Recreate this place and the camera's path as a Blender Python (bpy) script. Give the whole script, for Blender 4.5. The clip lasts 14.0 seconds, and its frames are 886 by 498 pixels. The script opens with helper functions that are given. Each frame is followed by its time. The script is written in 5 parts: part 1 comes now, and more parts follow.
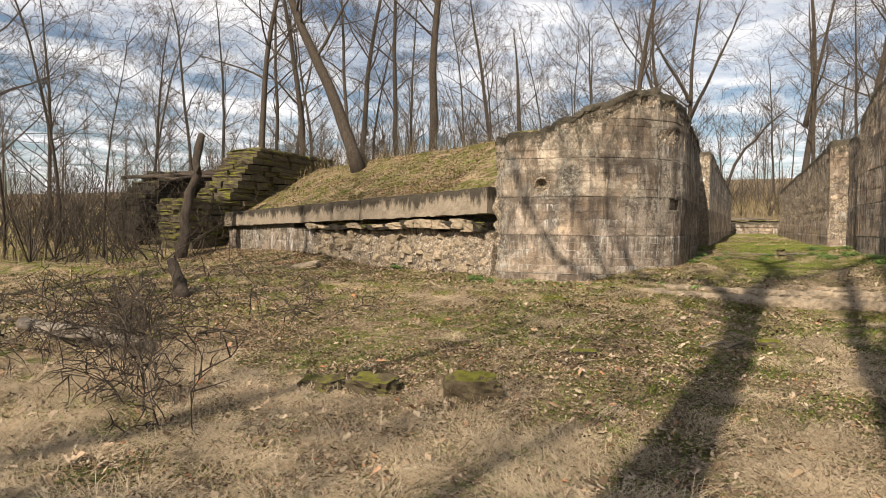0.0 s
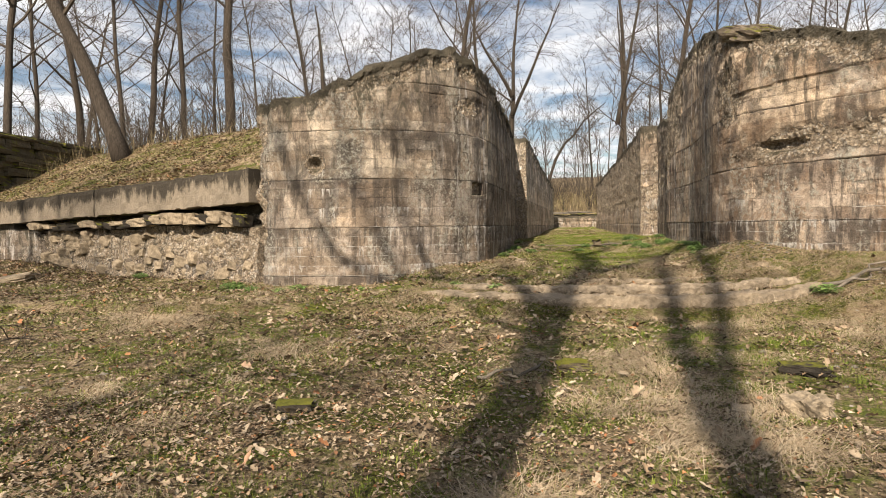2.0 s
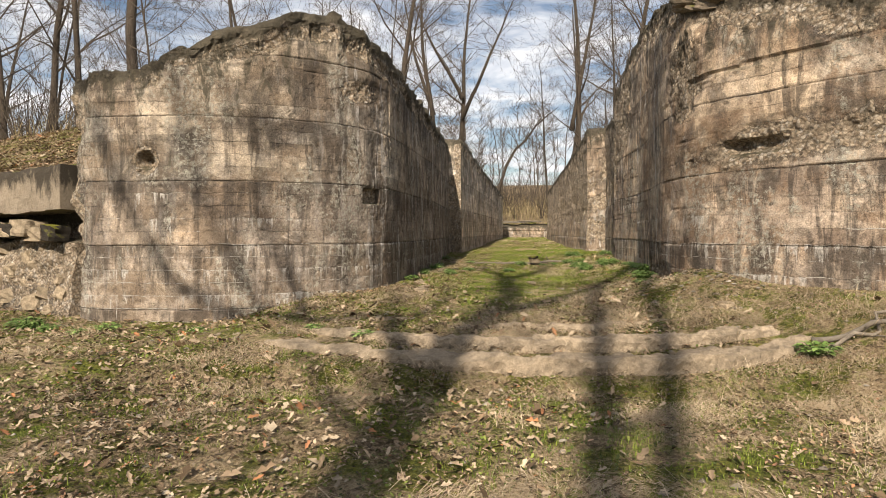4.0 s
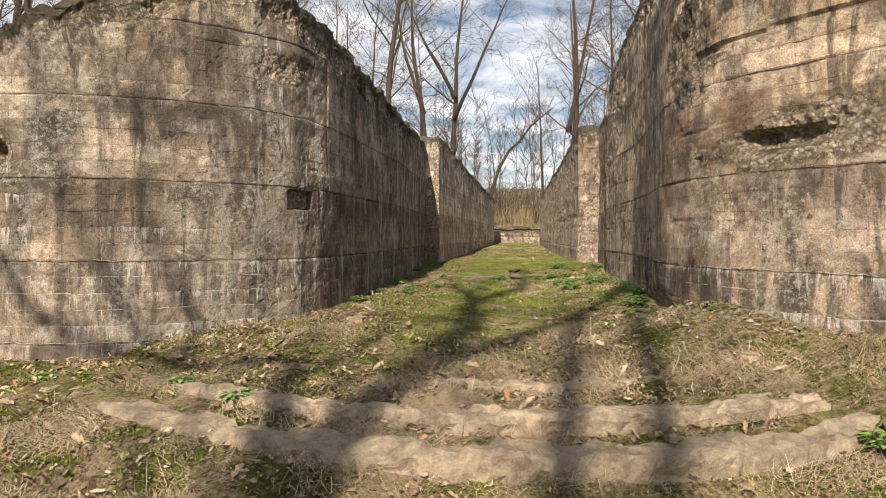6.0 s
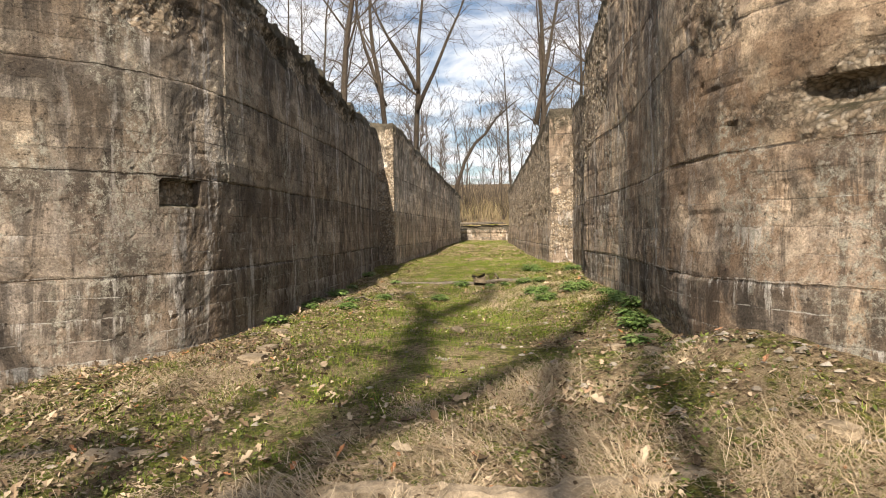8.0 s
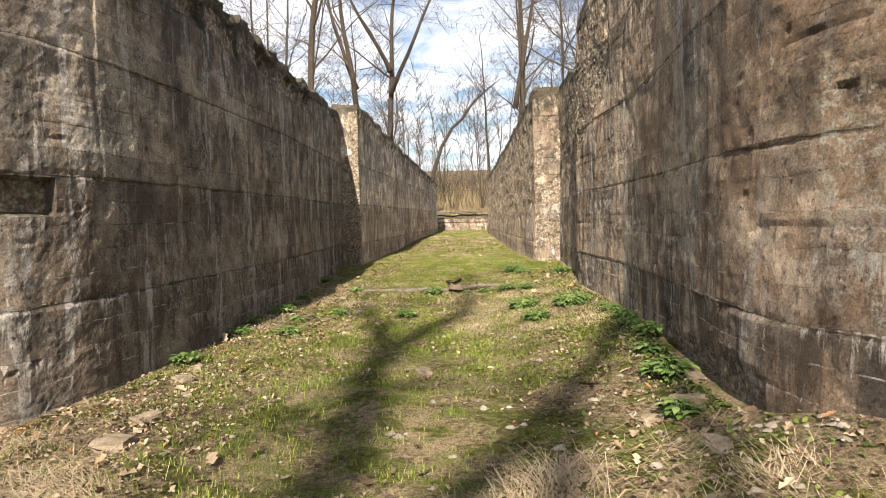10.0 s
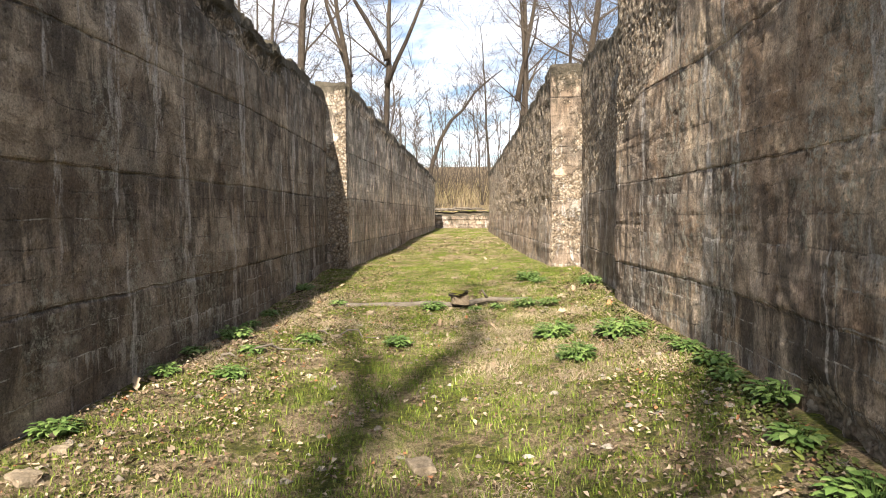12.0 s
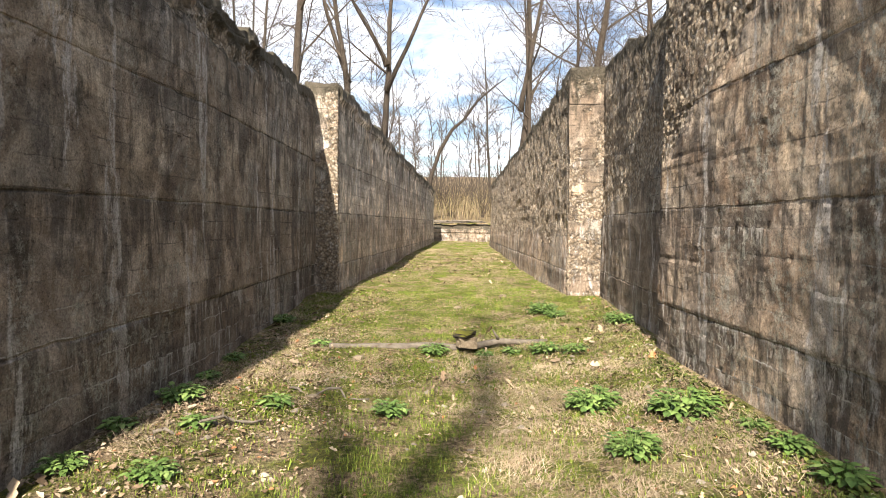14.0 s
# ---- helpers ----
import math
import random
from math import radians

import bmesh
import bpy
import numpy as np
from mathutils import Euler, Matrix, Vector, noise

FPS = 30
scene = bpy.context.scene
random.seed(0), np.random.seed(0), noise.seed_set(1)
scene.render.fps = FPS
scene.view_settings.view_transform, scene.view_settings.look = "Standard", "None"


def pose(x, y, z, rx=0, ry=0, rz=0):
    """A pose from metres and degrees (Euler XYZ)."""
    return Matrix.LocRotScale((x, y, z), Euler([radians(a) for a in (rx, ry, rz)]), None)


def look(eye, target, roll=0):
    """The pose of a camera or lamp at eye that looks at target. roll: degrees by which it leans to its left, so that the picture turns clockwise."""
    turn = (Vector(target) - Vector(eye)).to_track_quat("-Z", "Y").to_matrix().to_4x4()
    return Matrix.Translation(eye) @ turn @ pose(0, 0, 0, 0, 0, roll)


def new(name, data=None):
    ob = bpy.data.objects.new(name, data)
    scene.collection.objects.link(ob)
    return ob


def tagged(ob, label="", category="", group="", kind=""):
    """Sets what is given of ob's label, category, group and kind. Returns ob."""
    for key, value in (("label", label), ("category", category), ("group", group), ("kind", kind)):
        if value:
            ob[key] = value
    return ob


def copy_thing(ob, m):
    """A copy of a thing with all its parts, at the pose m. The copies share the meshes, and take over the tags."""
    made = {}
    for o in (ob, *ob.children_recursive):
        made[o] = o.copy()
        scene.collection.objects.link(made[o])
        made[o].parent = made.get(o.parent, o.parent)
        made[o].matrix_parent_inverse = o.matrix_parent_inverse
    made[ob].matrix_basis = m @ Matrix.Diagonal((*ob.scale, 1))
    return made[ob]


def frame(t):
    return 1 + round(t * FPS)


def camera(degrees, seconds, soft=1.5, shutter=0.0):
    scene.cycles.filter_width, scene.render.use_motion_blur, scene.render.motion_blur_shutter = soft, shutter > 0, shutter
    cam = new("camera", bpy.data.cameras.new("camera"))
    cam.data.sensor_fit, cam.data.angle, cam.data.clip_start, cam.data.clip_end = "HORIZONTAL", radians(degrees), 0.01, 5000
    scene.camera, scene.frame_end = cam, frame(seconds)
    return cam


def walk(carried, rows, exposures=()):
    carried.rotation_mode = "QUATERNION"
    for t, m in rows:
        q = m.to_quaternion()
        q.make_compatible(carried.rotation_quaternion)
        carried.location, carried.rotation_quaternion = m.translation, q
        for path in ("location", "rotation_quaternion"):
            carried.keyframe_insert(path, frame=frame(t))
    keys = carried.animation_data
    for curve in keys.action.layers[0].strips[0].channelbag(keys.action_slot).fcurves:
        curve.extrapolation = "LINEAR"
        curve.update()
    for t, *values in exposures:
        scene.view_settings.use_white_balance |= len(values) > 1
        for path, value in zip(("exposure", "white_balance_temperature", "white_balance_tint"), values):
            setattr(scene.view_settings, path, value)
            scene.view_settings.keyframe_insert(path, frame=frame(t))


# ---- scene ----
cam = camera(70.0, 14.0, 0.9)
PATH = [
    (0, (-1.27, -15.35, 0.955), (-2.1, -13.53, 0.882), 0.5),
    (0.5, (-1.256, -14.752, 0.929), (-1.963, -12.882, 0.856), 0.1),
    (1, (-1.204, -13.647, 0.827), (-1.783, -11.734, 0.757), -0.6),
    (1.5, (-1.083, -12.652, 0.747), (-1.537, -10.706, 0.669), -1.0),
    (2, (-0.866, -11.794, 0.73), (-1.232, -9.829, 0.661), -0.9),
    (2.5, (-0.639, -10.934, 0.71), (-0.941, -8.958, 0.649), -0.7),
    (3, (-0.388, -10.123, 0.743), (-0.663, -8.142, 0.686), -0.7),
    (3.5, (-0.211, -9.41, 0.816), (-0.478, -7.429, 0.762), -0.7),
    (4, (-0.102, -8.73, 0.92), (-0.348, -6.745, 0.868), -0.2),
    (4.2, (-0.025, -8.474, 0.928), (-0.268, -6.49, 0.878), -0.2),
    (6.3, (0.38, -6.22, 1.083), (0.139, -4.235, 1.042), 0.5),
    (6.5, (0.376, -5.976, 1.072), (0.14, -3.99, 1.035), 0.6),
    (7, (0.445, -5.372, 1.033), (0.214, -3.385, 0.997), 0.5),
    (7.5, (0.472, -4.83, 1.103), (0.29, -2.838, 1.059), -0.3),
    (8, (0.456, -4.366, 1.126), (0.307, -2.372, 1.072), -0.6),
    (8.2, (0.47, -4.193, 1.116), (0.323, -2.199, 1.064), -0.6),
    (10.3, (0.495, -2.252, 1.366), (0.422, -0.256, 1.26), -1.2),
    (10.5, (0.474, -2.065, 1.38), (0.406, -0.07, 1.27), -1.2),
    (11, (0.368, -1.546, 1.372), (0.303, 0.45, 1.258), -1.0),
    (11.5, (0.32, -1.041, 1.309), (0.251, 0.955, 1.197), -0.6),
    (12, (0.317, -0.419, 1.339), (0.246, 1.576, 1.231), -0.4),
    (12.5, (0.237, 0.113, 1.366), (0.17, 2.109, 1.264), -0.2),
    (13, (0.175, 0.535, 1.449), (0.107, 2.532, 1.351), 0.2),
    (13.5, (0.162, 0.876, 1.473), (0.096, 2.873, 1.384), 0.5),
    (14, (0.176, 1.035, 1.52), (0.115, 3.032, 1.441), 0.7),
]
walk(cam, [(t, look(eye, target, roll)) for t, eye, target, roll in PATH], [(0, 0.86, 6800, 10), (6.5, 0.98, 6800, 10), (8.2, 1.14, 6800, 10), (10.5, 1.5, 6600, 10), (14, 1.68, 6450, 10)])


# ---- light ----
SUN_EL, SUN_AZ = 39.0, -6.5        # elevation; degrees by which the shadows swing to the right of +y is -SUN_AZ
sun_from = Vector((math.sin(radians(SUN_AZ)) * math.cos(radians(SUN_EL)), -math.cos(radians(SUN_AZ)) * math.cos(radians(SUN_EL)), math.sin(radians(SUN_EL))))
lamp = bpy.data.lights.new("sun", "SUN")
lamp.energy, lamp.angle, lamp.color = 5.0, radians(0.6), (1.0, 0.89, 0.75)
sun = new("sun", lamp)
sun.matrix_world = look((0, 0, 60), Vector((0, 0, 60)) - sun_from)
scene.view_settings.exposure = 0.0


class Tree:
    """Small helper round a node tree."""

    def __init__(self, tree):
        self.t = tree

    def n(self, kind, **inputs):
        node = self.t.nodes.new("ShaderNode" + kind)
        for key, value in inputs.items():
            sock = node.inputs[int(key[1:])] if key[0] == "i" and key[1:].isdigit() else node.inputs[key.replace("_", " ")]
            self.put(sock, value)
        return node

    def put(self, sock, value):
        if hasattr(value, "is_output"):
            self.t.links.new(value, sock)
        elif isinstance(value, bpy.types.Node):
            self.t.links.new(value.outputs[0], sock)
        else:
            sock.default_value = value

    def noise(self, vec, scale, detail=4, rough=0.55, dist=0.0):
        return self.n("TexNoise", Vector=vec, Scale=scale, Detail=detail, Roughness=rough, Distortion=dist).outputs[0]

    def ramp(self, fac, *stops):
        node = self.n("ValToRGB", Fac=fac)
        el = node.color_ramp.elements
        while len(el) < len(stops):
            el.new(0.5)
        for e, (p, c) in zip(el, stops):
            e.position = p
            e.color = (*c, 1) if isinstance(c, (tuple, list)) else (c, c, c, 1)
        return node.outputs[0]

    def math(self, op, a, b=0.0, clamp=False):
        node = self.n("Math", i0=a, i1=b)
        node.operation, node.use_clamp = op, clamp
        return node.outputs[0]

    def mix(self, fac, a, b, blend="MIX"):
        node = self.t.nodes.new("ShaderNodeMix")
        node.data_type, node.blend_type = "RGBA", blend
        for sock, v in ((node.inputs[0], fac), (node.inputs[6], a), (node.inputs[7], b)):
            self.put(sock, (*v, 1) if isinstance(v, tuple) and len(v) == 3 else v)
        return node.outputs[2]

    def scaled(self, vec, x, y, z):
        node = self.n("Mapping", Vector=vec)
        node.inputs["Scale"].default_value = (x, y, z)
        return node.outputs[0]


def material(name, rough=0.9):
    m = bpy.data.materials.new(name)
    m.use_nodes = True
    t = Tree(m.node_tree)
    bsdf = m.node_tree.nodes["Principled BSDF"]
    bsdf.inputs["Roughness"].default_value = rough
    bsdf.inputs["Specular IOR Level"].default_value = 0.25
    pos = t.n("NewGeometry").outputs["Position"]
    return m, t, bsdf, pos


def paint(t, bsdf, col):
    """Puts a colour on, scaled evenly to 0.7 of its value."""
    t.put(bsdf.inputs["Base Color"], t.mix(1.0, col, (0.7, 0.7, 0.7), "MULTIPLY"))


def bump(t, bsdf, height, strength=0.6, distance=0.02):
    node = t.n("Bump", Height=height)
    node.inputs["Strength"].default_value, node.inputs["Distance"].default_value = strength, distance
    t.put(bsdf.inputs["Normal"], node.outputs[0])


# ---- sky ----
world = bpy.data.worlds.new("world")
scene.world = world
world.use_nodes = True
w = Tree(world.node_tree)
back = world.node_tree.nodes["Background"]
sky = w.n("TexSky")
sky.sky_type, sky.sun_disc = "NISHITA", False
sky.sun_elevation, sky.sun_rotation = radians(SUN_EL), math.atan2(sun_from.x, sun_from.y)
coord = w.n("TexCoord").outputs["Generated"]
sep = w.n("SeparateXYZ", Vector=coord)
up = w.math("MAXIMUM", sep.outputs[2], 0.06)
flat = w.n("CombineXYZ", X=w.math("DIVIDE", sep.outputs[0], up), Y=w.math("DIVIDE", sep.outputs[1], up), Z=0.0).outputs[0]
clouds = w.ramp(w.noise(w.scaled(flat, 1.0, 0.7, 1.0), 1.15, 7, 0.6, 0.35), (0.4, 0.0), (0.61, 1.0))
tone = w.ramp(w.noise(flat, 2.6, 6, 0.6), (0.3, (8.8, 9.0, 9.8)), (0.7, (11.8, 11.9, 12.2)))
w.put(back.inputs["Color"], w.mix(clouds, sky.outputs[0], tone))
back.inputs["Strength"].default_value = 0.057

# ---- materials ----
def concrete(name, gain, dirt, tint, warm=0.09):
    """gain: how far the paste colour is lightened; dirt: how far it is stained; tint: the colour of its stains; warm:
    how far the paste leans to ochre.
    """
    m, t, b, p = material(name, 0.94)
    geo = t.n("NewGeometry")
    xyz = t.n("SeparateXYZ", Vector=p)
    wob = t.math("MULTIPLY", t.math("SUBTRACT", t.noise(p, 2.6, 5, 0.65), 0.5), 0.07)
    along = t.n("CombineXYZ", X=t.math("ADD", t.math("ADD", xyz.outputs[0], xyz.outputs[1]), wob), Y=t.math("ADD", xyz.outputs[2], wob), Z=0.0).outputs[0]

    def boards(width, row, gap, lo, hi, joint):
        n = t.n("TexBrick", Vector=along, Scale=1.0)
        n.offset, n.offset_frequency, n.squash = 0.37, 2, 1.0
        for key, v in (("Mortar Size", gap), ("Mortar Smooth", 0.2), ("Bias", 0.0), ("Brick Width", width), ("Row Height", row)):
            n.inputs[key].default_value = v
        for key, v in (("Color1", lo), ("Color2", hi), ("Mortar", joint)):
            n.inputs[key].default_value = (v, v, v, 1)
        return n

    # how far below the last lift joint a place lies: 1 just under it, 0 at the next one
    under = t.math("FRACT", t.math("DIVIDE", t.math("ADD", t.math("ADD", xyz.outputs[2], wob), 0.21), 0.95))
    col = t.ramp(t.noise(p, 0.55, 5, 0.6, 0.3), (0.32, (0.255, 0.215, 0.175)), (0.45, (0.385, 0.33, 0.265)), (0.57, (0.315, 0.29, 0.26)), (0.7, (0.40, 0.315, 0.225)))
    col = t.mix(1.0, col, tuple(gain * v for v in (1 + warm, 1.0, 1 - 1.1 * warm)), "MULTIPLY")
    # pours differ from one another; some boards left brown faces
    col = t.mix(0.8, col, boards(1.9, 0.475, 0.0, 0.66, 1.26, 0.9).outputs[0], "MULTIPLY")
    brown = boards(0.83, 0.19, 0.0, 0.0, 1.0, 0.0)
    col = t.mix(t.math("MULTIPLY", t.ramp(brown.outputs[0], (0.72, 0.0), (0.8, 0.62)), t.ramp(t.noise(p, 1.1, 5, 0.6), (0.44, 0.0), (0.58, 1.0))), col, tint)
    lower = t.ramp(t.math("MULTIPLY", t.math("ADD", xyz.outputs[2], t.math("MULTIPLY", t.noise(p, 3.0, 6, 0.7), 0.35)), 0.25), (0.445, 0.45), (0.47, 0.0))
    col = t.mix(lower, col, tuple(gain * v for v in (0.30, 0.24, 0.195)))
    # mottling at hand size, then grain
    col = t.mix(0.9, col, t.ramp(t.noise(p, 4.2, 10, 0.72, 0.5), (0.34, 0.42), (0.48, 0.95), (0.56, 1.1), (0.66, 1.55)), "MULTIPLY")
    col = t.mix(0.85, col, t.ramp(t.noise(t.scaled(p, 1.0, 1.0, 0.7), 1.35, 6, 0.62, 0.9), (0.38, (0.50, 0.45, 0.42)), (0.5, (0.95, 0.93, 0.91)), (0.6, (1.28, 1.25, 1.2))), "MULTIPLY")
    # brown seep in irregular blots
    rust = t.ramp(t.noise(p, 1.6, 9, 0.7, 0.8), (0.5, 0.0), (0.58, 0.75))
    col = t.mix(rust, col, tint)
    # black run-off that starts under the joints and the crest
    runs = t.noise(t.scaled(p, 4.2, 4.2, 0.55), 1.0, 9, 0.72, 0.7)
    zone = t.ramp(t.noise(p, 0.6, 4, 0.6), (0.36, 0.15), (0.5, 1.0))
    drop = t.math("ADD", runs, t.math("MULTIPLY", t.math("SUBTRACT", under, 0.6), 0.14))
    col = t.mix(t.math("MULTIPLY", t.ramp(drop, (0.46, 0.0), (0.545, 0.85 * dirt)), zone), col, (0.052, 0.045, 0.04))
    soot = t.noise(p, 1.05, 10, 0.74, 0.6)
    col = t.mix(t.ramp(soot, (0.515, 0.0), (0.6, 0.8 * dirt)), col, (0.07, 0.06, 0.052))
    # thin joints between boards and between lifts, plain in places and lost in others
    rows = boards(3.1, 0.19, 0.0055, 0.92, 1.06, 0.3)
    col = t.mix(t.ramp(t.noise(p, 1.3, 6, 0.7), (0.46, 0.0), (0.62, 0.85)), col, rows.outputs[0], "MULTIPLY")
    lifts = t.math("MINIMUM", under, t.math("SUBTRACT", 1.0, under))
    lift = t.ramp(lifts, (0.004, 1.0), (0.016, 0.0))
    col = t.mix(t.math("MULTIPLY", lift, t.ramp(t.noise(p, 1.9, 6, 0.72), (0.46, 0.0), (0.56, 0.9))), col, (0.05, 0.042, 0.036))
    # lime: crusts on the joints with drips hanging from them, thickest low down
    drip = t.noise(t.scaled(p, 13.0, 13.0, 1.3), 1.0, 8, 0.74, 0.5)
    course = t.math("FRACT", t.math("DIVIDE", t.math("ADD", xyz.outputs[2], t.math("MULTIPLY", wob, 2.0)), 0.38))
    hang = t.math("ADD", drip, t.math("MULTIPLY", t.math("SUBTRACT", course, 0.62), 0.2))
    where = t.ramp(t.math("ADD", t.noise(p, 1.0, 5, 0.68), t.math("MULTIPLY", xyz.outputs[2], -0.07)), (0.43, 0.0), (0.53, 1.0))
    col = t.mix(t.math("MULTIPLY", t.math("MULTIPLY", t.ramp(hang, (0.55, 0.0), (0.61, 1.0)), where), 0.78), col, (0.62, 0.59, 0.545))
    seep = t.math("MULTIPLY", t.ramp(rows.outputs["Fac"], (0.2, 0.0), (0.8, 1.0)), t.ramp(t.math("ADD", t.noise(p, 1.7, 6, 0.7), t.math("MULTIPLY", xyz.outputs[2], -0.12)), (0.38, 0.0), (0.48, 1.0)))
    col = t.mix(t.math("MULTIPLY", t.math("MULTIPLY", seep, t.ramp(t.noise(p, 5.0, 6, 0.75), (0.44, 0.0), (0.53, 1.0))), 0.8), col, (0.64, 0.61, 0.56))
    # long clotted seepage columns inside the chamber
    seam = t.ramp(t.noise(t.n("CombineXYZ", X=t.math("ADD", xyz.outputs[0], t.math("ADD", xyz.outputs[1], t.math("MULTIPLY", wob, 1.5))), Y=t.math("MULTIPLY", xyz.outputs[2], 0.1), Z=0.0).outputs[0], 2.6, 3, 0.55), (0.57, 0.0), (0.6, 1.0), (0.66, 0.55))
    seam = t.math("MULTIPLY", seam, t.ramp(t.noise(t.scaled(p, 9.0, 9.0, 3.2), 1.0, 9, 0.8), (0.46, 0.0), (0.53, 1.0)))
    seam = t.math("MULTIPLY", seam, t.ramp(t.math("MULTIPLY", xyz.outputs[1], 0.1), (0.08, 0.15), (0.16, 0.9)))
    col = t.mix(seam, col, (0.64, 0.60, 0.56))
    # grey-green lichen crust
    crust = t.math("MULTIPLY", t.ramp(t.noise(p, 13.0, 10, 0.84), (0.5, 0.0), (0.56, 0.8)), t.ramp(t.noise(t.scaled(p, 1.3, 1.3, 0.6), 0.85, 5, 0.62), (0.5, 0.0), (0.58, 1.0)))
    col = t.mix(crust, col, (0.47, 0.455, 0.385))
    # pits, the shade of their hollows put into the colour, and grain
    pits = t.ramp(t.noise(p, 24.0, 7, 0.72), (0.33, 0.3), (0.41, 1.0))
    col = t.mix(0.9, col, pits, "MULTIPLY")
    col = t.mix(0.9, col, t.ramp(t.noise(p, 60.0, 9, 0.8), (0.34, 0.4), (0.5, 1.0), (0.66, 1.55)), "MULTIPLY")
    # broken places show the rubble mix
    spall = t.n("Attribute")
    spall.attribute_name = "spall"
    warp = t.n("VectorMath", i0=p, i1=t.scaled(t.n("TexNoise", Vector=p, Scale=9.0, Detail=4).outputs[1], 0.09, 0.09, 0.09))
    cell = t.n("TexVoronoi", Vector=warp, Scale=24.0)
    tone = t.n("SeparateColor", Color=cell.outputs["Color"]).outputs[0]
    pebble = t.ramp(tone, (0.0, (0.42, 0.32, 0.225)), (0.4, (0.56, 0.45, 0.33)), (0.75, (0.68, 0.565, 0.43)), (1.0, (0.78, 0.70, 0.60)))
    # colour darkened in the gaps between pebbles, standing in for shade
    pebble = t.mix(0.95, pebble, t.ramp(cell.outputs["Distance"], (0.35, 1.0), (0.7, 0.5)), "MULTIPLY")
    pebble = t.mix(0.8, pebble, t.ramp(t.noise(p, 12.0, 10, 0.8), (0.36, 0.3), (0.47, 0.95), (0.62, 1.35)), "MULTIPLY")
    pebble = t.mix(t.ramp(t.noise(p, 1.5, 6, 0.7), (0.53, 0.0), (0.66, 0.5)), pebble, (0.2, 0.155, 0.11))
    edge = t.math("ADD", spall.outputs["Fac"], t.math("MULTIPLY", t.math("SUBTRACT", t.noise(p, 6.0, 8, 0.78), 0.5), 1.6))
    mask = t.ramp(edge, (0.48, 0.0), (0.53, 1.0))
    rim = t.ramp(edge, (0.40, 0.0), (0.475, 0.8), (0.51, 0.0))
    col = t.mix(mask, col, pebble)
    col = t.mix(rim, col, (0.085, 0.068, 0.052))
    # moss and dirt lying on ledges and the crest
    up = t.n("SeparateXYZ", Vector=geo.outputs["Normal"]).outputs[2]
    lie = t.math("MULTIPLY", t.ramp(up, (0.45, 0.0), (0.8, 1.0)), t.ramp(t.noise(p, 3.0, 6, 0.7), (0.4, 0.25), (0.6, 0.95)))
    col = t.mix(lie, col, t.mix(t.noise(p, 14.0, 4), (0.05, 0.042, 0.03), (0.12, 0.115, 0.05)))
    grime = t.n("Attribute")
    grime.attribute_name = "grime"
    dark = t.ramp(t.math("ADD", t.math("MULTIPLY", grime.outputs["Fac"], 0.42), t.noise(t.scaled(p, 2.6, 2.6, 1.0), 1.6, 9, 0.75, 0.5)), (0.6, 0.0), (0.7, 0.9))
    col = t.mix(dark, col, t.mix(t.noise(p, 9.0, 5, 0.7), (0.04, 0.035, 0.027), (0.13, 0.115, 0.08)))
    paint(t, b, col)
    fine = t.math("ADD", t.math("MULTIPLY", t.noise(p, 70.0, 7, 0.75), 0.4), t.math("MULTIPLY", rows.outputs[0], 0.4))
    fine = t.math("ADD", fine, t.math("MULTIPLY", t.noise(p, 14.0, 9, 0.8), 0.85))
    fine = t.math("ADD", fine, t.math("MULTIPLY", pits, 0.5))
    fine = t.math("SUBTRACT", fine, t.math("MULTIPLY", lift, 0.6))
    lumps = t.math("ADD", t.math("MULTIPLY", cell.outputs["Distance"], -1.2), t.math("MULTIPLY", t.noise(p, 15.0, 8, 0.8), 2.6))
    h = t.n("Mix", i0=mask, i2=fine, i3=lumps).outputs[0]
    bump(t, b, h, 1.0, 0.032)
    return m


def stone(name, c1, c2, moss=0.0):
    m, t, b, p = material(name, 0.94)
    rnd = t.n("ObjectInfo").outputs["Random"]
    col = t.mix(t.noise(p, 1.7, 6, 0.65), c1, c2)
    col = t.mix(t.ramp(t.noise(p, 9.0, 6, 0.7), (0.43, 0.0), (0.6, 0.8)), col, tuple(0.36 * v for v in c1))
    col = t.mix(0.8, col, t.ramp(t.noise(p, 60.0, 8, 0.8), (0.34, 0.6), (0.66, 1.35)), "MULTIPLY")
    col = t.mix(t.math("MULTIPLY", rnd, 0.35), col, tuple(0.6 * v for v in c2))
    if moss:
        up = t.n("SeparateXYZ", Vector=t.n("NewGeometry").outputs["Normal"]).outputs[2]
        amount = t.math("ADD", t.math("MULTIPLY", up, 0.28), t.noise(p, 2.1, 6, 0.7))
        moss_col = t.mix(t.noise(p, 12.0, 4), (0.05, 0.06, 0.01), (0.23, 0.215, 0.025))
        col = t.mix(t.ramp(amount, (0.72 - 0.25 * moss, 0.0), (0.84 - 0.25 * moss, 1.0)), col, moss_col)
    paint(t, b, col)
    bump(t, b, t.math("ADD", t.noise(p, 5.0, 6, 0.7), t.math("MULTIPLY", t.noise(p, 32.0, 5, 0.7), 0.4)), 0.9, 0.035)
    return m


